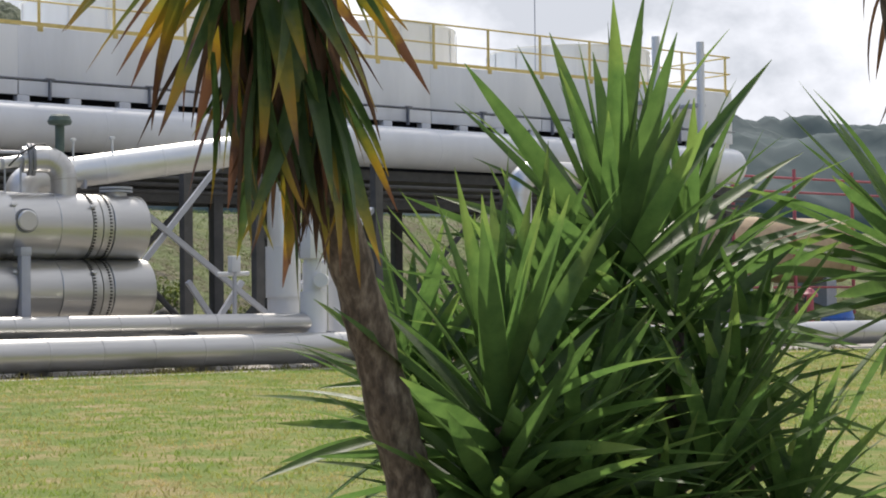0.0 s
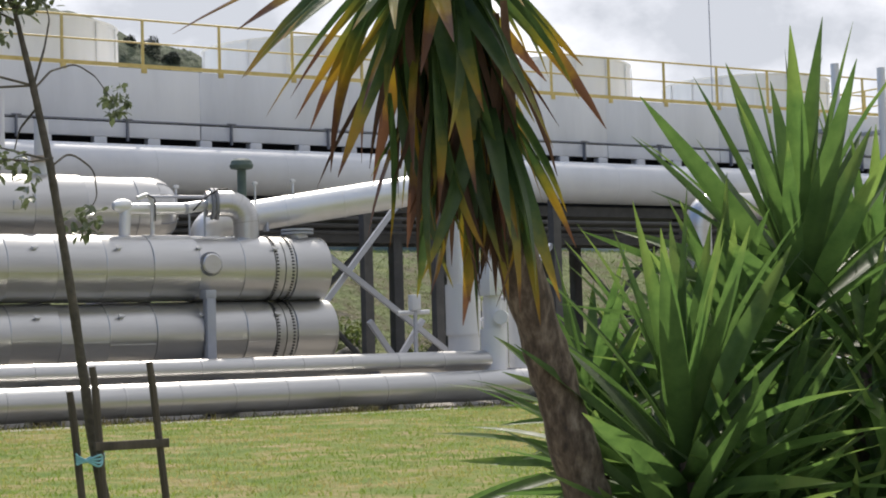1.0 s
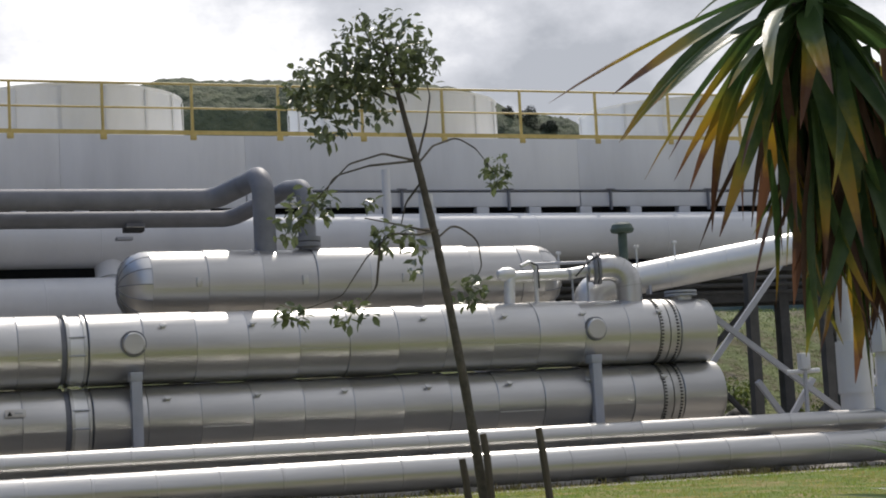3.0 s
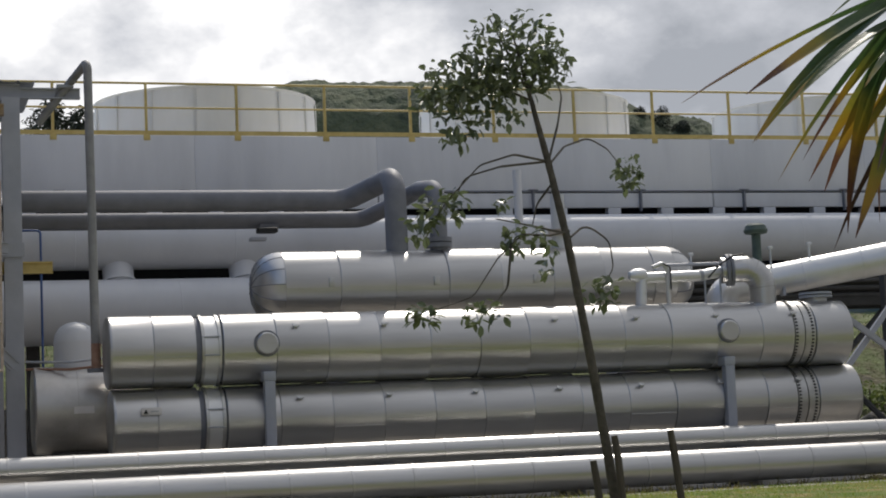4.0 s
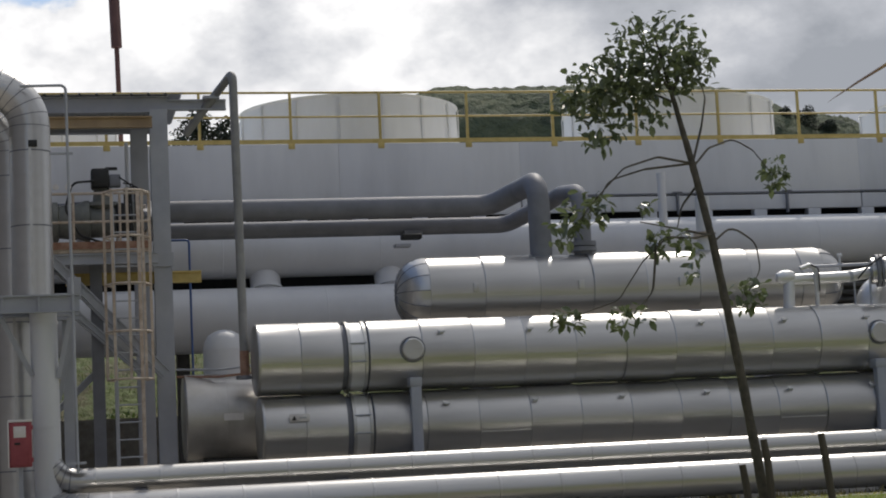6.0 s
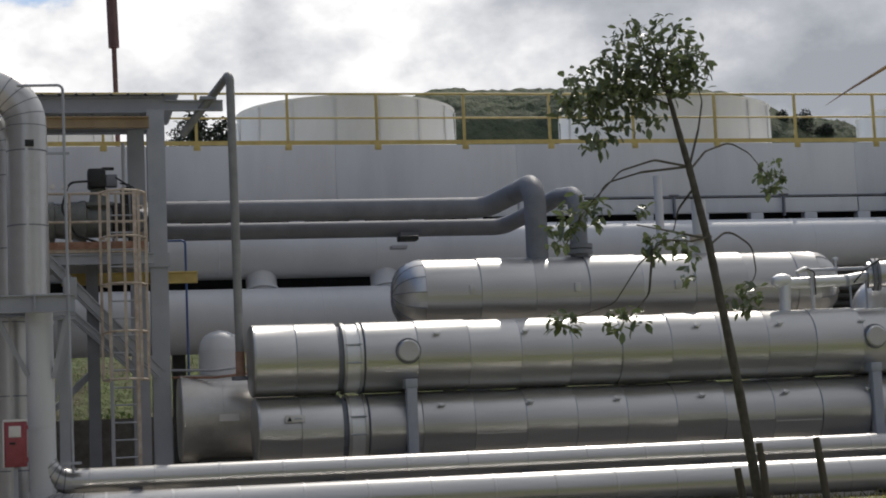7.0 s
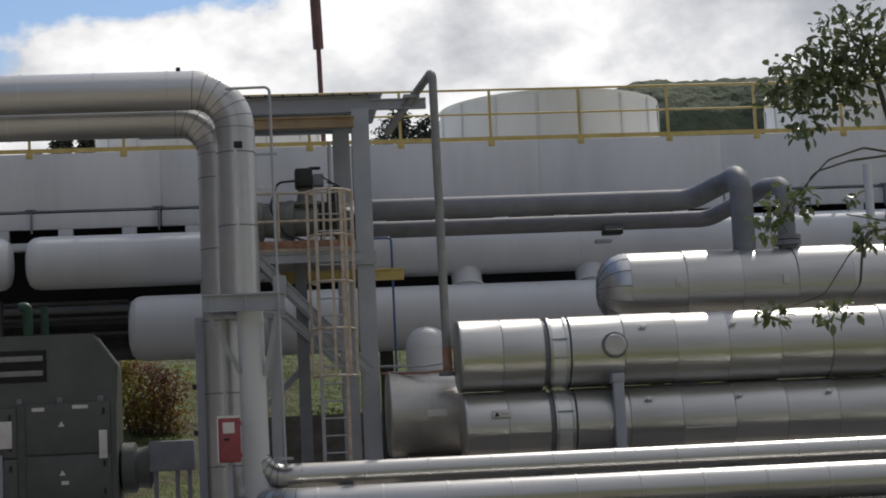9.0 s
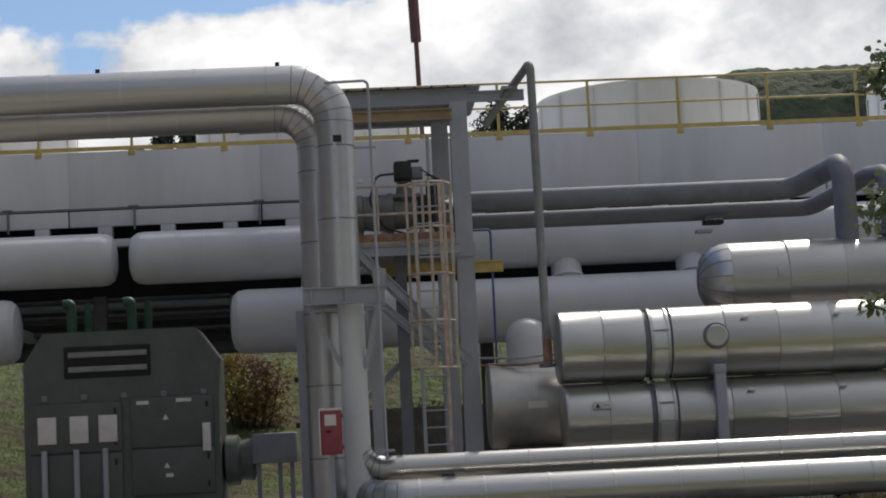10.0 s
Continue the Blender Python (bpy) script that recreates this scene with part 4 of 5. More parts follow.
for k in range(5):
    part("corner_lug", boxes(-5.4 + 0.65 * k, -5.3 + 0.65 * k, 29.96, 30.0, 2.10, 2.2, 0.02), DARK_GREY, gen)
mot = thing("pump_motor", "dark grey pump and coupling beside the generator", "motor")
part("coupling", lathes([(-2.5, 0.25), (-2.45, 0.42), (-2.25, 0.42), (-2.2, 0.33), (-2.0, 0.36), (-1.95, 0.2)], (0, 30.6, 1.0), "x", 28), CABINET, mot)
part("box", boxes(-2.0, -1.26, 30.1, 30.9, 0.92, 1.42, 0.04), DARK_GREY, mot)
for x in (-1.9, -1.55, -1.35):
    part("leg", boxes(x - 0.035, x + 0.035, 30.2, 30.3, 0, 0.95), DARK_GREY, mot)
part("base", boxes(-2.5, -1.2, 30.2, 31.2, 0, 0.25), GREY, mot)
for x in (-5.45, -4.35):
    g = pipe("green_pipe", [(x - 0.12, 33.4, 3.98), (x + 0.02, 33.4, 4.0), (x + 0.06, 33.4, 0)], 0.09, GREEN, "green painted pipe rising behind the generator", 0.12, "green pipes", 14)
    part("twin", tubes([(x + 0.3, 33.6, 0), (x + 0.3, 33.6, 4.0)], 0.07, 12), GREEN, g)
for y, z in ((38.0, 4.1), (38.5, 3.6), (37.4, 3.3)):
    gir = thing("girder", "dark steel girder under the header pipes", "beam", "girders under the deck")
    part("beam", ibeam(bmesh.new(), (-16, y, z), (15.5, y, z), 0.15, 0.25), DARK_STEEL, gir)
back = thing("retaining_wall", "dark concrete retaining wall behind the platform", "wall")
part("wall", boxes(-1.4, 16.5, 40.5, 40.8, 0.0, 1.95, 0.02), GRAVEL, back)
for k in range(3):
    pipe("dark_line", [(-16, 37.2 + .3 * k, 4.35 - 0.3 * k), (-2.8, 37.2 + .3 * k, 4.35 - 0.3 * k)], 0.05, DARK_STEEL, "dark service line under the deck", 0.1, "service lines", 8)
for x, y in ((-1.12, 31.8),):
    stn = thing("pipe_stanchion", "dark steel stanchion beside the pump", "support frame")
    part("post", boxes(x - 0.09, x + 0.09, y - 0.09, y + 0.09, 0, 3.0), DARK_STEEL, stn)
    for z in (2.3, 1.5):
        part("collar", boxes(x - 0.2, x + 0.2, y - 0.2, y + 0.2, z, z + 0.08), BLACK, stn)

# ---- nozzles and piping over the exchangers ----
el = thing("elbow_pipe", "aluminium-clad elbow pipe rising from the exchanger", "pipe")
pts = rounded([(14.80, 29.5, 2.9), (14.80, 29.5, 3.76), (14.1, 29.7, 3.74)], 0.42, 8)
part("pipe_run", tubes(pts, 0.235, 28), ALU, el)
for q, nx in zip(pts[1:9], pts[2:10]):
    d = (nx - q).normalized()
    part("gore_band", tubes([q - d * 0.01, q + d * 0.01], 0.24, 28, False), ALU_END, el)
for s in (0, 0.08):
    part("flange", tubes([(14.3 - s, 29.64, 3.745), (14.25 - s, 29.655, 3.743)], 0.29, 24), DARK_GREY, el)
sp = pipe("small_pipe", [(14.15, 29.68, 3.73), (13.65, 29.62, 3.65), (12.5, 29.6, 3.62), (12.46, 29.6, 3.05)], 0.1, ALU_WHITE, "pale lagged pipe over the exchanger", 0.1, n=16)
part("lagged_end", lathes([(-0.17, 0.001), (-0.15, 0.07), (-0.06, 0.12), (0.08, 0.125), (0.16, 0.1)], (12.42, 29.6, 3.67), "x", 18), ALU_WHITE, sp, "rounded lagging over the pipe bend")
part("joint_band", tubes([(13.62, 29.62, 3.65), (13.68, 29.62, 3.655)], 0.108, 18), GREY, sp)
for x in (13.72, 14.02):
    part("rest", tubes([(x, 29.6, 3.1), (x, 29.6, 3.7)], 0.02, 8), GREY, sp)
pipe("small_pipe", [(12.68, 29.5, 3.80), (12.88, 29.5, 3.88), (12.96, 29.5, 3.76), (12.96, 29.5, 3.05)], 0.04, ALU_WHITE, "thin white bypass pipe", 0.08, n=12)
pipe("cable", [(12.86, 29.44, 3.86), (12.99, 29.44, 3.8), (12.99, 29.44, 3.4)], 0.014, BLACK, "black cable along the bypass pipe", 0.06, n=8, category="cable")
pipe("small_pipe", [(12.95, 30.0, 3.88), (14.2, 30.0, 3.9)], 0.03, GREY, "thin grey line above the exchanger", 0.08, n=8)
pipe("cable", [(13.75, 29.5, 3.6), (13.95, 29.45, 3.82), (14.2, 29.4, 3.98), (14.4, 29.4, 4.0)], 0.016, BLACK, "black cable looping over the flange", 0.1, n=8, category="cable")
for x in (13.7, 15.3, 16.1):
    tp = thing("vent_tap", "small white vent tap on the pipe", "valve", "vent taps")
    zt = 4.0 if x < 15 else (4.1 if x < 16 else 4.17)
    part("stem", tubes([(x, 30.1, zt - 0.3), (x, 30.1, zt + 0.12)], 0.02, 8), WHITE, tp)
    part("knob", boxes(x - 0.05, x + 0.05, 30.07, 30.13, zt + 0.05, zt + 0.11, 0.015), WHITE, tp)
rv = thing("relief_valve", "green-grey relief vent with a mushroom cap", "valve")
part("stem", tubes([(14.98, 30.0, 3.8), (14.98, 30.0, 4.5)], 0.085, 16), CAPGREEN, rv)
part("cap", lathes([(4.42, 0.1), (4.44, 0.2), (4.50, 0.225), (4.54, 0.2), (4.58, 0.19), (4.62, 0.14), (4.63, 0.001)], (14.98, 30.0, 0), "z", 24), CAPGREEN, rv)
inc = pipe("inclined_pipe", [(14.35, 30.4, 3.0), (14.45, 30.4, 3.42), (15.3, 30.5, 3.58), (18.75, 29.2, 4.12), (18.75, 28.4, 4.0), (18.75, 28.4, 0.2)], 0.29, ALU_WHITE, "pale clad pipe sloping up from the exchanger", 0.45, n=28, rings=1.1)
part("fin_bracket", boxes(15.55, 15.6, 30.15, 30.3, 3.3, 3.75), GREY, inc)
noz = thing("nozzle", "flanged nozzle on the exchanger head", "pipe")
part("neck", tubes([(15.9, 29.6, 3.05), (15.9, 29.6, 3.25)], 0.2, 20), ALU_END, noz)
for z in (3.2, 3.26):
    part("flange", tubes([(15.9, 29.6, z), (15.9, 29.6, z + 0.04)], 0.3, 24), GREY, noz)
cols = thing("valve_column", "white sleeved column with a round junction valve", "pipe")
part("sleeve", tubes([(18.75, 28.4, 0.3), (18.75, 28.4, 1.25)], 0.3, 24), WHITE, cols)
part("sleeve", tubes([(18.75, 28.4, 1.25), (18.75, 28.4, 2.2)], 0.33, 24), WHITE, cols)
part("front_pipe", tubes([(18.7, 27.35, 0.6), (18.7, 27.35, 3.6)], 0.17, 20), WHITE, cols)
part("box_sleeve", boxes(18.48, 18.92, 27.1, 27.6, 1.95, 2.6, 0.01), WHITE, cols)
part("front_sleeve", tubes([(18.7, 27.35, 0.5), (18.7, 27.35, 1.35)], 0.24, 20), WHITE, cols)
part("junction", tubes([(18.62, 26.98, 1.55), (18.95, 27.4, 1.55)], 0.13, 18), WHITE, cols)
for x in (19.6, 20.2):
    part("back_pipe", tubes([(x, 28.6, 0.0), (x, 28.6, 1.9)], 0.24, 20), WHITE, cols)
jb = thing("junction_box", "small white junction box on a strut", "junction box")
part("box", boxes(18.12, 18.32, 29.2, 29.35, 1.75, 2.05, 0.01), WHITE, jb)
part("cross_pipe", tubes([(17.85, 29.3, 1.7), (18.55, 29.3, 1.72)], 0.045, 10), WHITE, jb)
part("strut", boxes(18.2, 18.26, 29.25, 29.31, 0, 1.76), GREY, jb)
for a, b in (((17.1, 31, 3.05), (20.4, 31, 0.7)), ((17.2, 31.1, 1.87), (19.3, 31.1, 4.26)), ((18.4, 31.2, 0), (19.6, 31.2, 1.6)), ((19.6, 31.3, 0), (18.4, 31.3, 1.6)), ((20.4, 32, 0.5), (23.5, 32, 3.2))):
    br = thing("cross_brace", "flat grey steel cross brace beside the vessels", "brace", "cross braces")
    part("flat_bar", tubes([a, b], 0.075, 4), GREY, br)
for x in (18.78, 20.5, 23.6):
    lg = thing("dark_post", "dark steel post under the inclined pipe", "post", "dark posts")
    part("post", boxes(x - 0.1, x + 0.1, 31.9, 32.1, 0, 4.2), DARK_STEEL, lg)
pipe("clad_elbow", [(28.6, 33, 0.0), (28.6, 33, 4.25), (30.8, 33, 4.25)], 0.32, ALU, "clad pipe with an elbow under the deck end", 0.5, n=26, rings=1.0)
stake_post = thing("marker_post", "thin dark post beside the lawn pipe", "post")
part("rod", tubes([(18.9, 26.2, -0.02), (18.9, 26.2, 1.4)], 0.02, 8), DARK_GREY, stake_post)

# ---- far end: tank, red rails, hydrant, barrel ----
tank = thing("storage_tank", "tan horizontal storage tank behind red rails", "tank")
part("shell", lathes([(50.6, 0.001), (50.7, 0.8), (51.1, 1.3), (58.8, 1.3), (59.2, 0.8), (59.3, 0.001)], (0, 48, 3.1), "x", 36), TAN, tank)
for x in (52.5, 57.5):
    part("saddle", boxes(x - 0.3, x + 0.3, 47.2, 48.8, 0, 2.2), GREY, tank)
rr_ = thing("red_rail", "red painted rail frame round the tank", "railing")
for z in (5.85, 5.3, 1.6):
    part("bar", tubes([(44, 46.5, z), (64, 46.5, z)], 0.045, 8), RED, rr_)
for x in (44, 47.5, 51, 54.5, 58, 61):
    part("post", tubes([(x, 46.5, 0), (x, 46.5, 6.2)], 0.07, 8), RED, rr_)
hyd = thing("hydrant", "red standing fire hydrant on the lawn", "hydrant")
part("stem", tubes([(35.7, 30, 0), (35.7, 30, 1.25)], 0.09, 14), RED, hyd)
part("head", lathes([(1.15, 0.1), (1.17, 0.2), (1.25, 0.2), (1.3, 0.14), (1.38, 0.08), (1.4, 0.001)], (35.7, 30, 0), "z", 18), RED, hyd)
for s in (-1, 1):
    part("outlet", tubes([(35.7, 30, 0.45), (35.7 + 0.25 * s, 29.85, 0.45)], 0.07, 12), RED, hyd)
part("hose", tubes(rounded([(35.3, 29.8, 1.2), (35.2, 29.8, 0.6), (35.1, 29.8, 0.1), (34.8, 29.8, 0.02)], 0.3, 6), 0.025, 8), BLACK, hyd)
bar = thing("barrel", "blue plastic barrel standing on the lawn", "barrel")
part("body", lathes([(0, 0.001), (0.01, 0.36), (0.3, 0.42), (0.33, 0.44), (0.36, 0.42), (0.6, 0.42), (0.63, 0.44), (0.66, 0.42), (0.86, 0.38), (0.9, 0.3), (0.9, 0.001)], (36.75, 30, 0), "z", 24), BLUE, bar)

# ---- plants ----
def leaf_mesh(name, mat, droop, width, fold=0.35, twist=0.0, seg=8):
    bm = bmesh.new()
    lay = bm.verts.layers.float.new("along")
    rows_ = []
    for i in range(seg + 1):
        t = i / seg
        w = width * (0.55 + 1.1 * t if t < 0.35 else 0.935 * (1 - ((t - 0.35) / 0.65) ** 1.9)) + 0.0015
        x = t * (1 - 0.3 * abs(droop) * t)
        z = -droop * t * t
        a = twist * t
        r = []
        for s in (-1, -0.5, 0, 0.5, 1):
            y, h = s * w, abs(s) * w * fold
            v = bm.verts.new((x, y * math.cos(a) - h * math.sin(a), z + y * math.sin(a) + h * math.cos(a)))
            v[lay] = t * 0.72
            r.append(v)
        rows_.append(r)
    for a, b in zip(rows_, rows_[1:]):
        for k in range(4):
            bm.faces.new((a[k], a[k + 1], b[k + 1], b[k]))
    me = bpy.data.meshes.new(name)
    bm.to_mesh(me)
    bm.free()
    me.materials.append(mat)
    me.shade_smooth()
    return me


def leaf_set(mat, droops, width, fold=0.35):
    return [leaf_mesh("leaf", mat, d, width * rnd.uniform(0.85, 1.15), fold, rnd.uniform(-0.5, 0.5)) for d in droops]


STIFF = leaf_set(YUCCA, (0.0, 0.03, 0.06, 0.1, 0.16, 0.24), 0.049)
SOFT = leaf_set(DROOP, (0.1, 0.18, 0.28, 0.35), 0.052)
LIMP = leaf_set(DEAD, (0.05, 0.15, 0.3), 0.036, 0.7)


def leaf(parent, meshes, at, az, el, length):
    m = Matrix.Translation(at) @ pose(0, 0, 0, 0, 0, az) @ pose(0, 0, 0, 0, -el, 0) @ pose(0, 0, 0, rnd.uniform(-40, 40), 0, 0) @ Matrix.Diagonal((length, length, length, 1))
    shared("leaf", rnd.choice(meshes), parent, m)


def trunk(parent, pts, radii, mat=BARK, n=14, rough=0.16):
    bm = bmesh.new()
    P, R = [], []
    for (a, ra), (b, rb) in zip(zip(pts, radii), zip(pts[1:], radii[1:])):
        for k in range(12):
            P.append(Vector(a).lerp(Vector(b), k / 12))
            R.append((ra + (rb - ra) * k / 12) * (1 + rough * rnd.uniform(-0.5, 0.5)))
    P.append(Vector(pts[-1]))
    R.append(radii[-1])
    tube(bm, P, R, n)
    for v in bm.verts:
        v.co += Vector((1, 1, 0.5)) * (noise.noise(v.co * 28) * R[0] * rough)
    return part("trunk", bm, mat, parent, smooth=60)


tall = thing("tall_yucca", "tall yucca with a leaning bare trunk and drooping yellow-tipped leaves", "tree", at=(0.02, 0, -0.05))
TP = [(4.25, 5.25, -0.4), (4.02, 5.25, 0.38), (3.84, 5.25, 0.96), (3.64, 5.25, 1.56), (3.51, 5.25, 1.95), (3.41, 5.25, 2.25), (3.33, 5.25, 2.62)]
trunk(tall, TP, [0.105, 0.09, 0.082, 0.07, 0.066, 0.065, 0.05])
head = Vector((3.36, 5.25, 2.52))
for k in range(26):
    leaf(tall, SOFT, head + Vector((0, 0, 0.12)), rnd.uniform(0, 360), rnd.uniform(5, 80), rnd.uniform(0.6, 0.85))
for k in range(50):
    leaf(tall, SOFT, head + Vector((rnd.uniform(-.05, .05), rnd.uniform(-.05, .05), rnd.uniform(-.08, .1))), k * 137.5, rnd.uniform(-60, -6), rnd.uniform(0.68, 0.98))
for k in range(70):
    f = rnd.uniform(0, 1) ** 1.3
    at = head.lerp(Vector((3.56, 5.25, 2.02)), f)
    leaf(tall, SOFT if rnd.random() < 0.72 else LIMP, at, k * 137.5 + rnd.uniform(-20, 20), rnd.uniform(-80, -46), rnd.uniform(0.58, 0.92))
for k in range(30):
    at = head.lerp(Vector((3.62, 5.25, 1.85)), rnd.uniform(0.4, 1))
    leaf(tall, LIMP, at, rnd.uniform(0, 360), rnd.uniform(-88, -62), rnd.uniform(0.3, 0.62))

for k in range(48):
    at = Vector((rnd.uniform(3.22, 3.62), 5.25 + rnd.uniform(-.14, .14), rnd.uniform(1.95, 2.4)))
    leaf(tall, SOFT if rnd.random() < 0.7 else LIMP, at, rnd.uniform(0, 360), rnd.uniform(-89, -74), rnd.uniform(0.5, 0.9))


def yucca(top, base, n, length, lo, hi, label):
    y = thing("yucca", label, "shrub", "yucca clump")
    top, base = Vector(top), Vector(base)
    mid = base.lerp(top, 0.55) + Vector((rnd.uniform(-.05, .05), rnd.uniform(-.05, .05), 0))
    trunk(y, [tuple(base), tuple(mid), tuple(top)], [0.05, 0.042, 0.03])
    for k in range(n):
        f = (k + 0.5) / n
        el = lo + (hi - lo) * (1 - f) ** 0.8 + rnd.uniform(-7, 7)
        at = top + Vector((0, 0, 0.06 - 0.30 * f))
        leaf(y, STIFF, at, k * 137.5 + rnd.uniform(-15, 15), el, length * rnd.uniform(0.8, 1.08))
    return y


GREENY = "bushy green yucca stem with stiff sword-shaped leaves"
for top, base, n, L, lo, hi in (
        ((5.50, 5.70, 1.22), (5.45, 5.7, -0.4), 56, 1.16, -30, 88),
        ((4.44, 5.25, 0.64), (4.75, 5.35, -0.4), 52, 0.98, -30, 85),
        ((6.30, 6.05, 1.15), (6.0, 5.9, -0.4), 40, 1.02, -25, 88),
        ((7.02, 5.25, 1.28), (6.95, 5.3, -0.4), 54, 1.05, -40, 62),
        ((5.62, 5.45, 0.95), (5.5, 5.5, -0.4), 32, 0.72, -35, 70),
        ((6.05, 5.40, 0.80), (5.9, 5.45, -0.4), 22, 0.72, -35, 75),
        ((5.02, 5.65, 1.02), (5.15, 5.6, -0.4), 32, 0.68, -30, 85),
        ((4.72, 5.15, 0.40), (4.9, 5.2, -0.4), 46, 0.74, -25, 70),
        ((5.40, 5.10, 0.38), (5.4, 5.2, -0.4), 46, 0.72, -30, 75),
        ((5.90, 5.75, 0.62), (5.8, 5.7, -0.4), 40, 0.7, -30, 75),
        ((4.32, 5.12, 0.36), (4.5, 5.2, -0.4), 50, 0.78, -25, 50),
        ((4.50, 5.30, 0.14), (4.6, 5.3, -0.4), 44, 0.74, -10, 60),
        ((5.02, 5.35, 0.55), (5.1, 5.4, -0.4), 46, 0.7, -35, 70),
        ((5.75, 5.30, 0.55), (5.7, 5.4, -0.4), 46, 0.7, -35, 70),
        ((5.10, 5.10, 0.10), (5.1, 5.2, -0.4), 44, 0.7, -10, 70),
        ((4.85, 6.35, 0.72), (4.9, 6.3, -0.4), 44, 0.8, -25, 75),
        ((5.35, 6.5, 0.78), (5.4, 6.4, -0.4), 44, 0.8, -25, 75),
        ((5.85, 6.45, 0.72), (5.9, 6.4, -0.4), 40, 0.8, -25, 70),
        ((5.60, 6.2, 0.45), (5.6, 6.2, -0.4), 44, 0.75, -20, 70),
        ((5.05, 6.1, 0.4), (5.1, 6.1, -0.4), 44, 0.75, -20, 70),
        ((5.80, 5.00, 0.15), (5.8, 5.1, -0.4), 44, 0.72, -10, 70)):
    yucca(top, base, n, L, lo, hi, GREENY)
side = thing("tall_yucca", "second tall yucca with a skirt of dry hanging leaves", "tree")
trunk(side, [(7.35, 5.1, -0.4), (7.05, 5.1, 1.2), (6.72, 5.1, 2.35), (6.6, 5.1, 3.0)], [0.09, 0.08, 0.075, 0.05])
for k in range(34):
    leaf(side, LIMP, Vector((6.7, 5.1, 2.5)) + Vector((0, 0, rnd.uniform(-0.1, 0.5))), k * 137.5, rnd.uniform(-86, -55), rnd.uniform(0.3, 0.6))
for k in range(36):
    leaf(side, SOFT, Vector((6.6, 5.1, 3.05)), k * 137.5, rnd.uniform(-20, 75), rnd.uniform(0.6, 0.85))


# sapling
def leafy(bm, c, rad, n, size=0.12):
    for _ in range(n):
        while True:
            p = Vector((rnd.uniform(-1, 1), rnd.uniform(-1, 1), rnd.uniform(-1, 1)))
            if p.length < 1:
                break
        p = Vector(c) + Vector((p.x * rad[0], p.y * rad[1], p.z * rad[2]))
        s = size * rnd.uniform(0.6, 1.15)
        m = Matrix.Translation(p) @ Euler((rnd.uniform(-0.9, 0.9), rnd.uniform(-0.5, 1.3), rnd.uniform(0, 6.28))).to_matrix().to_4x4()
        pr = [(0, 0, 0), (0.28, 0.2, 0.06), (0.65, 0.24, 0.04), (1, 0, -0.08), (0.65, -0.24, 0.04), (0.28, -0.2, 0.06)]
        v = [bm.verts.new(m @ (Vector(q) * s)) for q in pr]
        mid = bm.verts.new(m @ (Vector((0.5, 0, -0.02)) * s))
        for k in range(6):
            bm.faces.new((v[k], v[(k + 1) % 6], mid))


sap = thing("sapling", "slender leaning young tree with a small dark leafy crown", "tree")
SY = 11.5
trunk(sap, [(4.77, SY, -0.25), (4.62, SY, 0.62), (4.51, SY, 1.45), (4.37, SY, 2.35), (4.26, SY, 2.88), (4.16, SY, 3.3), (4.05, SY, 3.75)],
      [0.042, 0.036, 0.031, 0.027, 0.024, 0.016, 0.006], TWIG, 10, 0.1)
BR = [[(4.26, 0, 2.88), (4.0, -.05, 2.92), (3.74, -.1, 2.84), (3.52, -.1, 2.62), (3.42, -.1, 2.5)],
      [(4.26, 0, 2.88), (3.95, .1, 2.86), (3.72, .2, 2.8), (3.62, .2, 2.6)],
      [(4.27, 0, 2.86), (4.42, .1, 3.0), (4.64, .2, 3.08), (4.78, .2, 3.0), (4.92, .2, 2.82)],
      [(4.27, 0, 2.9), (4.38, .1, 3.15), (4.42, .1, 3.35), (4.36, .1, 3.6)],
      [(4.39, 0, 2.4), (4.2, -.1, 2.36), (3.98, -.2, 2.36), (3.8, -.2, 2.2), (3.62, -.2, 1.95), (3.3, -.2, 1.85)],
      [(4.39, 0, 2.38), (4.1, .1, 2.46), (3.9, .1, 2.5)],
      [(3.9, -.2, 2.3), (3.86, -.2, 2.0), (3.7, -.2, 1.84)],
      [(4.40, 0, 2.36), (4.55, .1, 2.46), (4.72, .1, 2.34), (4.74, .1, 2.15), (4.64, .1, 2.0)],
      [(4.3, 0, 2.75), (4.2, .1, 2.6), (4.16, .1, 2.45)],
      [(4.16, 0, 3.3), (3.95, .1, 3.42), (3.72, .1, 3.45), (3.5, .1, 3.3)],
      [(4.14, 0, 3.35), (4.28, .1, 3.6), (4.4, .1, 3.75)],
      [(4.12, 0, 3.4), (3.95, -.1, 3.65), (3.85, -.1, 3.85)]]
for b in BR:
    pts = [Vector((x, SY + y, z)) for x, y, z in b]
    part("branch", tubes(rounded(pts, 0.12, 4), [0.0085 - 0.005 * k / len(rounded(pts, 0.12, 4)) for k in range(len(rounded(pts, 0.12, 4)))], 6), TWIG, sap)
bm = bmesh.new()
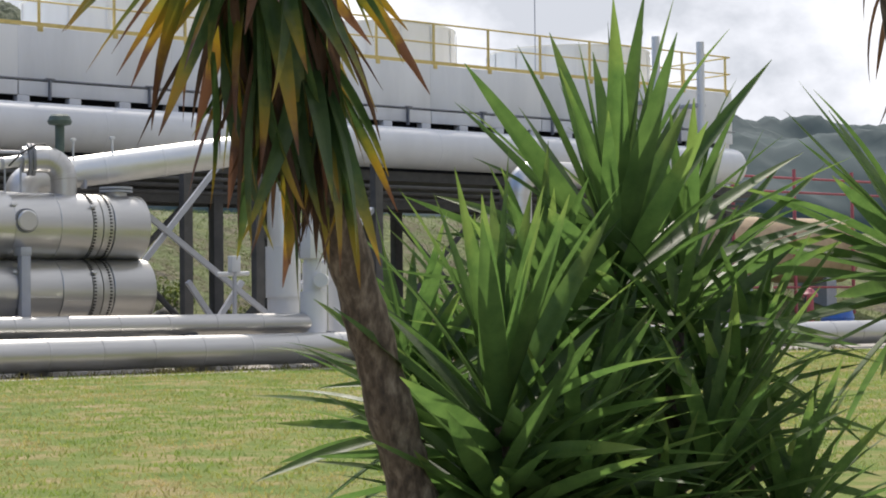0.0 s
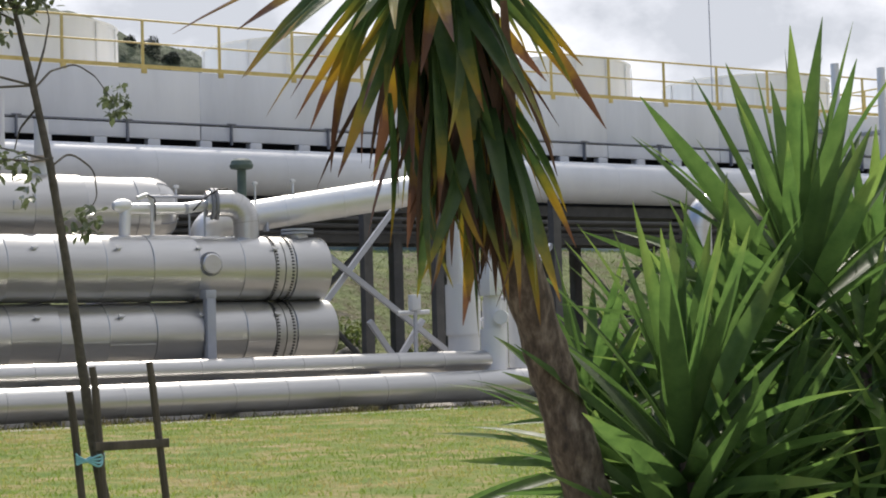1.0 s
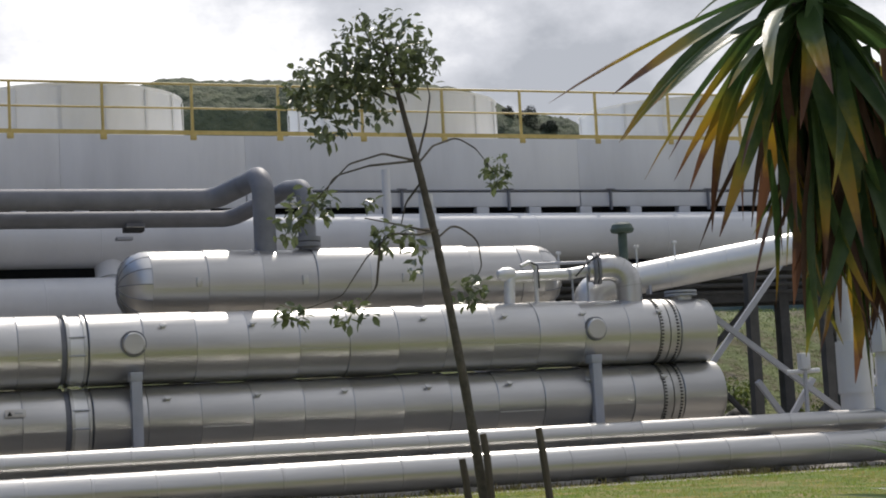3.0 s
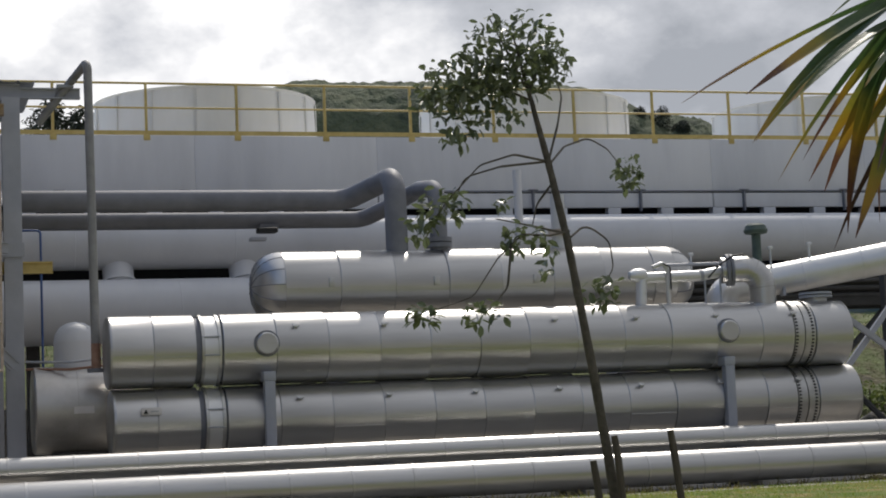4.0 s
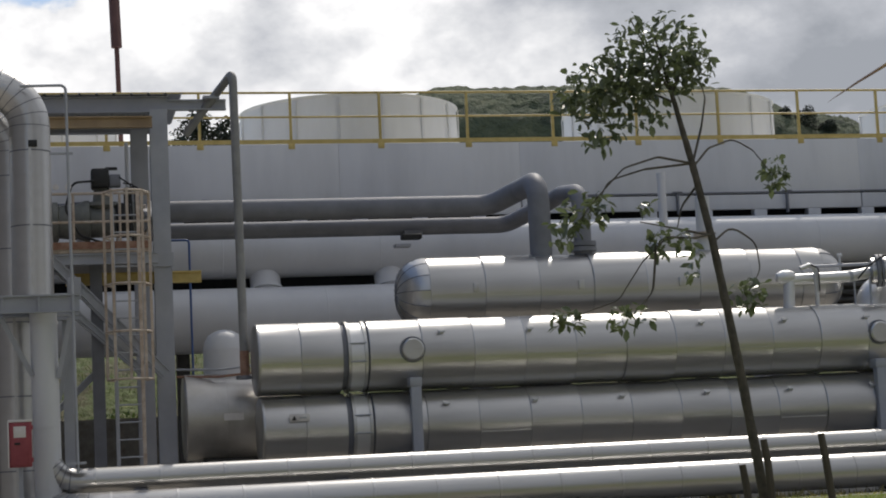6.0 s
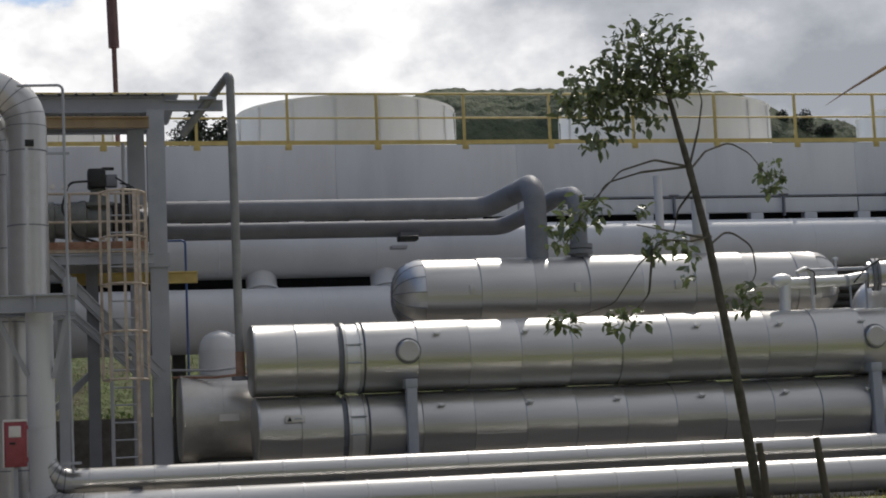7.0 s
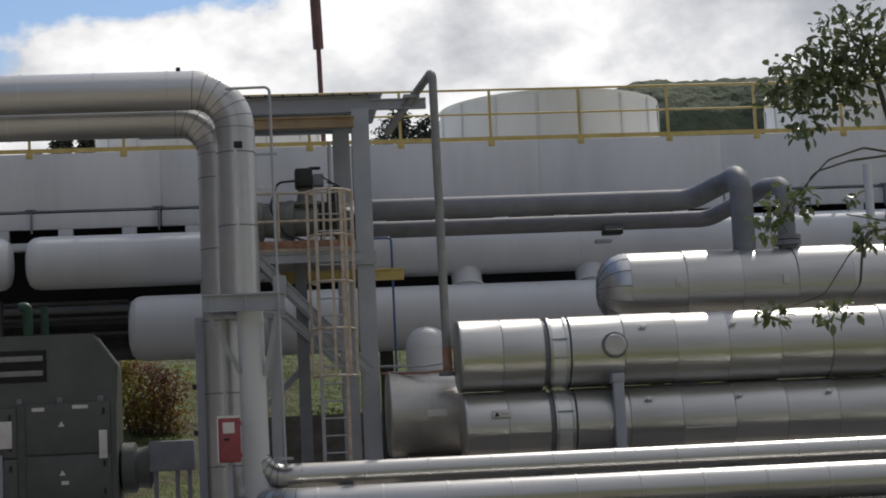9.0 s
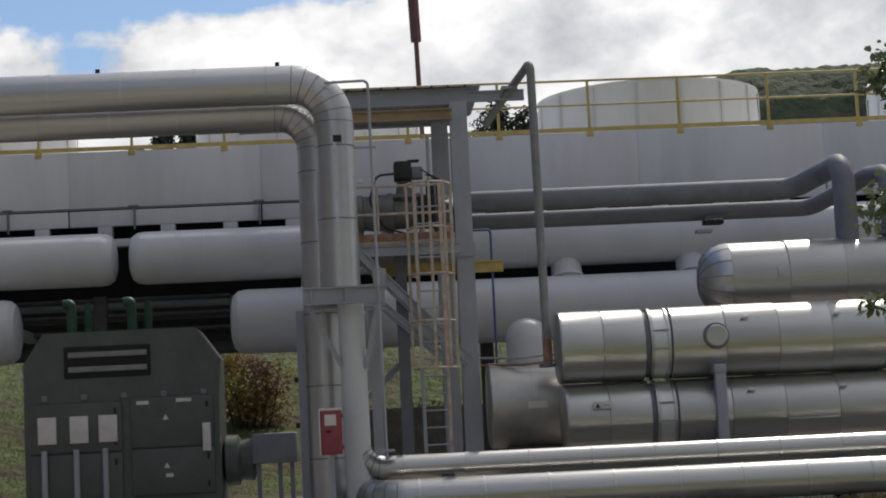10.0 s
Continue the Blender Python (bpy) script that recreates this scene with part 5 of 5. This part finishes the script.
for c, r, n in (((4.05, 0, 3.62), (.38, .34, .33), 300), ((3.72, 0, 3.42), (.34, .25, .22), 170), ((4.28, 0, 3.55), (.18, .2, .22), 55), ((3.88, 0, 3.22), (.24, .2, .12), 45),
                ((3.52, 0, 3.30), (.2, .15, .16), 60), ((3.62, 0, 3.08), (.16, .12, .1), 30), ((3.46, -.1, 2.58), (.19, .12, .12), 42), ((3.3, -.1, 2.42), (.13, .1, .09), 20),
                ((4.92, .2, 2.84), (.12, .1, .13), 36), ((4.0, -.15, 2.34), (.19, .12, .10), 40), ((4.22, 0, 2.2), (.08, .08, .12), 12),
                ((3.28, -.2, 1.85), (.13, .1, .08), 26), ((3.68, -.2, 1.84), (.15, .1, .10), 28), ((4.64, .1, 2.0), (.14, .12, .13), 36), ((3.95, .1, 2.6), (.06, .06, .05), 6)):
    leafy(bm, (c[0], SY + c[1], c[2]), r, int(n * 1.7), 0.088)
tagged(part("foliage", bm, SAPLEAF, sap, smooth=0), kind="stuff")
for x, top, lean in ((4.44, 0.84, 0.11), (4.60, 1.0, 0.09), (5.01, 1.02, 0.14)):
    st = thing("stake", "weathered wooden stake holding up the young tree", "stake", "tree stakes")
    part("shaft", tubes([(x + lean, SY - 0.1, -0.25), (x + 0.02, SY - 0.1, top - 0.15), (x, SY - 0.1, top)], [0.026, 0.026, 0.023], 9), STAKE, st)
cb = thing("cross_bar", "weathered wooden bar nailed between two stakes", "stake")
part("bar", boxes(4.60, 5.13, SY - 0.14, SY - 0.11, 0.44, 0.50, 0.006, None), STAKE, cb)
tie = thing("tie_strap", "light blue plastic tie round the sapling", "strap")
for k in range(4):
    part("loop", tubes(rounded([(4.46, SY - 0.15, 0.36 + 0.02 * k), (4.62, SY - 0.17, 0.42 - 0.03 * k), (4.7, SY - 0.05, 0.38 + .02 * k), (4.56, SY + 0.05, 0.36), (4.46, SY - 0.15, 0.37 + .02 * k)], 0.04, 4), 0.008, 6), TIE, tie)

for ob in [o for o in scene.objects if o.parent is None and o.name.split(".")[0] in ("sapling", "stake", "cross_bar", "tie_strap")]:
    ob.location.x -= 0.045

# grass blades on the lawn, weeds along the pipe
rg = np.random.RandomState(3)
def blades(name, mat, label, count, xr, yr, hr, spread, dense=None):
    V, F = [], []
    xs_, ys_ = rg.uniform(*xr, count), rg.uniform(*yr, count)
    for x, y in zip(xs_, ys_):
        if dense and rg.rand() > dense(x, y):
            continue
        h, a = rg.uniform(*hr), rg.uniform(0, 6.283)
        z = height(x, y)
        w = 0.008 + h * 0.06
        dx, dy = math.cos(a) * w, math.sin(a) * w
        lx, ly = rg.normal(0, spread, 2) * h
        i = len(V)
        V += [(x - dx, y - dy, z - 0.01), (x + dx, y + dy, z - 0.01), (x + lx, y + ly, z + h)]
        F.append((i, i + 1, i + 2))
    me = bpy.data.meshes.new(name)
    me.from_pydata(V, [], F)
    me.materials.append(mat)
    ob = new(name, me)
    return tagged(ob, label, "grass", kind="stuff")


blades("grass", BLADE, "short mown lawn grass with dry patches", 130000, (1, 32), (9, 26.2), (0.015, 0.045), 0.8,
       lambda x, y: 0.95 if noise.noise((x * 0.5, y * 0.5, 2)) > -0.25 else 0.45)
blades("weeds", WEED, "dry weeds and grass along the pipe", 11000, (-1, 32), (25.9, 26.35), (0.03, 0.15), 0.6, lambda x, y: 0.15 + 1.3 * max(0, noise.noise((x * 0.9, 0, 5))))
blades("bank_grass", BUSH, "tall rough grass on the bank behind the plant", 70000, (-12, 60), (44, 60), (0.04, 0.14), 0.9)


# shrubs and far trees
sh = thing("shrub", "yellow and reddish shrub growing on the bank", "shrub")
bm = bmesh.new()
for c, r, n in (((-3.55, 50, 3.0), (1.0, .8, 1.0), 2600), ((-3.05, 50.3, 2.3), (.9, .7, .8), 1300), ((-4.1, 50, 3.7), (.5, .5, .4), 350), ((-2.5, 50, 3.2), (.5, .5, .5), 260)):
    leafy(bm, c, r, n, 0.13)
tagged(part("foliage", bm, SHRUB, sh, smooth=0), kind="stuff")
for k in range(6):
    part("stem", tubes([(-3.6 + 0.1 * k, 50, 1.0), (-3.9 + 0.25 * k, 50, 2.4), (-4.2 + 0.35 * k, 50, 3.6)], [0.05, 0.03, 0.01], 6), TWIG, sh)
for cx, cy, w in ((17.5, 44.6, 0.7), (21.5, 45.2, 0.9), (24.5, 47.5, 1.1), (28.5, 46.0, 0.8), (33.0, 48.0, 1.2), (37.0, 46.5, 0.9), (7.5, 47.0, 0.9), (1.5, 49.0, 1.0), (43.5, 47.0, 1.3), (48.0, 45.5, 1.0), (22.6, 46.6, 0.7), (24.2, 45.4, 0.5), (25.6, 46.9, 0.8), (23.4, 48.6, 0.9), (26.8, 45.6, 0.6), (27.6, 48.4, 0.9), (20.6, 47.4, 0.7), (30.6, 46.4, 0.8)):
    bs_ = thing("bush", "low green bush on the grass bank", "shrub", "bushes on the bank")
    bm = bmesh.new()
    hz = height(cx, cy)
    leafy(bm, (cx, cy, hz + w * 0.35), (w, w, w * 0.6), 220, 0.2)
    leafy(bm, (cx + w * 0.7, cy + 0.3, hz + w * 0.2), (w * 0.7, w * 0.7, w * 0.4), 110, 0.2)
    tagged(part("foliage", bm, BUSH, bs_, smooth=0), kind="stuff")
    part("stem", tubes([(cx, cy, hz - 0.1), (cx, cy, hz + w * 0.6)], [0.05, 0.02], 6), TWIG, bs_)
for k in range(26):
    st = thing("boulder", "dark rough boulder at the foot of the bank", "rock", "boulders")
    bm = bmesh.new()
    bmesh.ops.create_icosphere(bm, subdivisions=2, radius=1)
    cx, cy, s = rnd.uniform(17, 29), rnd.uniform(43.0, 46.5), rnd.uniform(0.25, 0.6)
    for v in bm.verts:
        v.co = Vector((cx, cy, height(cx, cy) + s * 0.3)) + v.co * s * (1 + 0.45 * noise.noise(v.co * 1.7 + Vector((k * 3, 0, 0))))
    part("stone", bm, ROCK, st, smooth=60)
for cx, cy, z, w, hgt in ((8.9, 120, 20.0, 1.6, 4.0), (10.8, 121, 19.5, 2.0, 4.2), (13.3, 120, 19, 2.0, 3.4), (-13.0, 118, 19.2, 0.9, 3.6), (-11.4, 118, 19.4, 0.7, 3.4), (-15.0, 119, 19, 1.2, 2.6), (127.5, 290, 52.3, 2.2, 4.0), (123.6, 290, 53.0, 1.5, 3.2), (131.5, 290, 51.6, 1.8, 2.2)):
    tr = thing("far_tree", "dark distant tree showing above the deck", "tree", "far trees")
    part("trunk", tubes([(cx, cy, 3 if cy < 200 else z - 8), (cx, cy, z)], [0.3, 0.2], 8), TWIG, tr)
    bm = bmesh.new()
    leafy(bm, (cx, cy, z + hgt * 0.35), (w, w, hgt * 0.55), 1100, 0.42)
    leafy(bm, (cx + w * 0.3, cy, z + hgt * 0.75), (w * 0.5, w * 0.5, hgt * 0.3), 380, 0.36)
    tagged(part("crown", bm, TREELEAF, tr, smooth=0), kind="stuff")
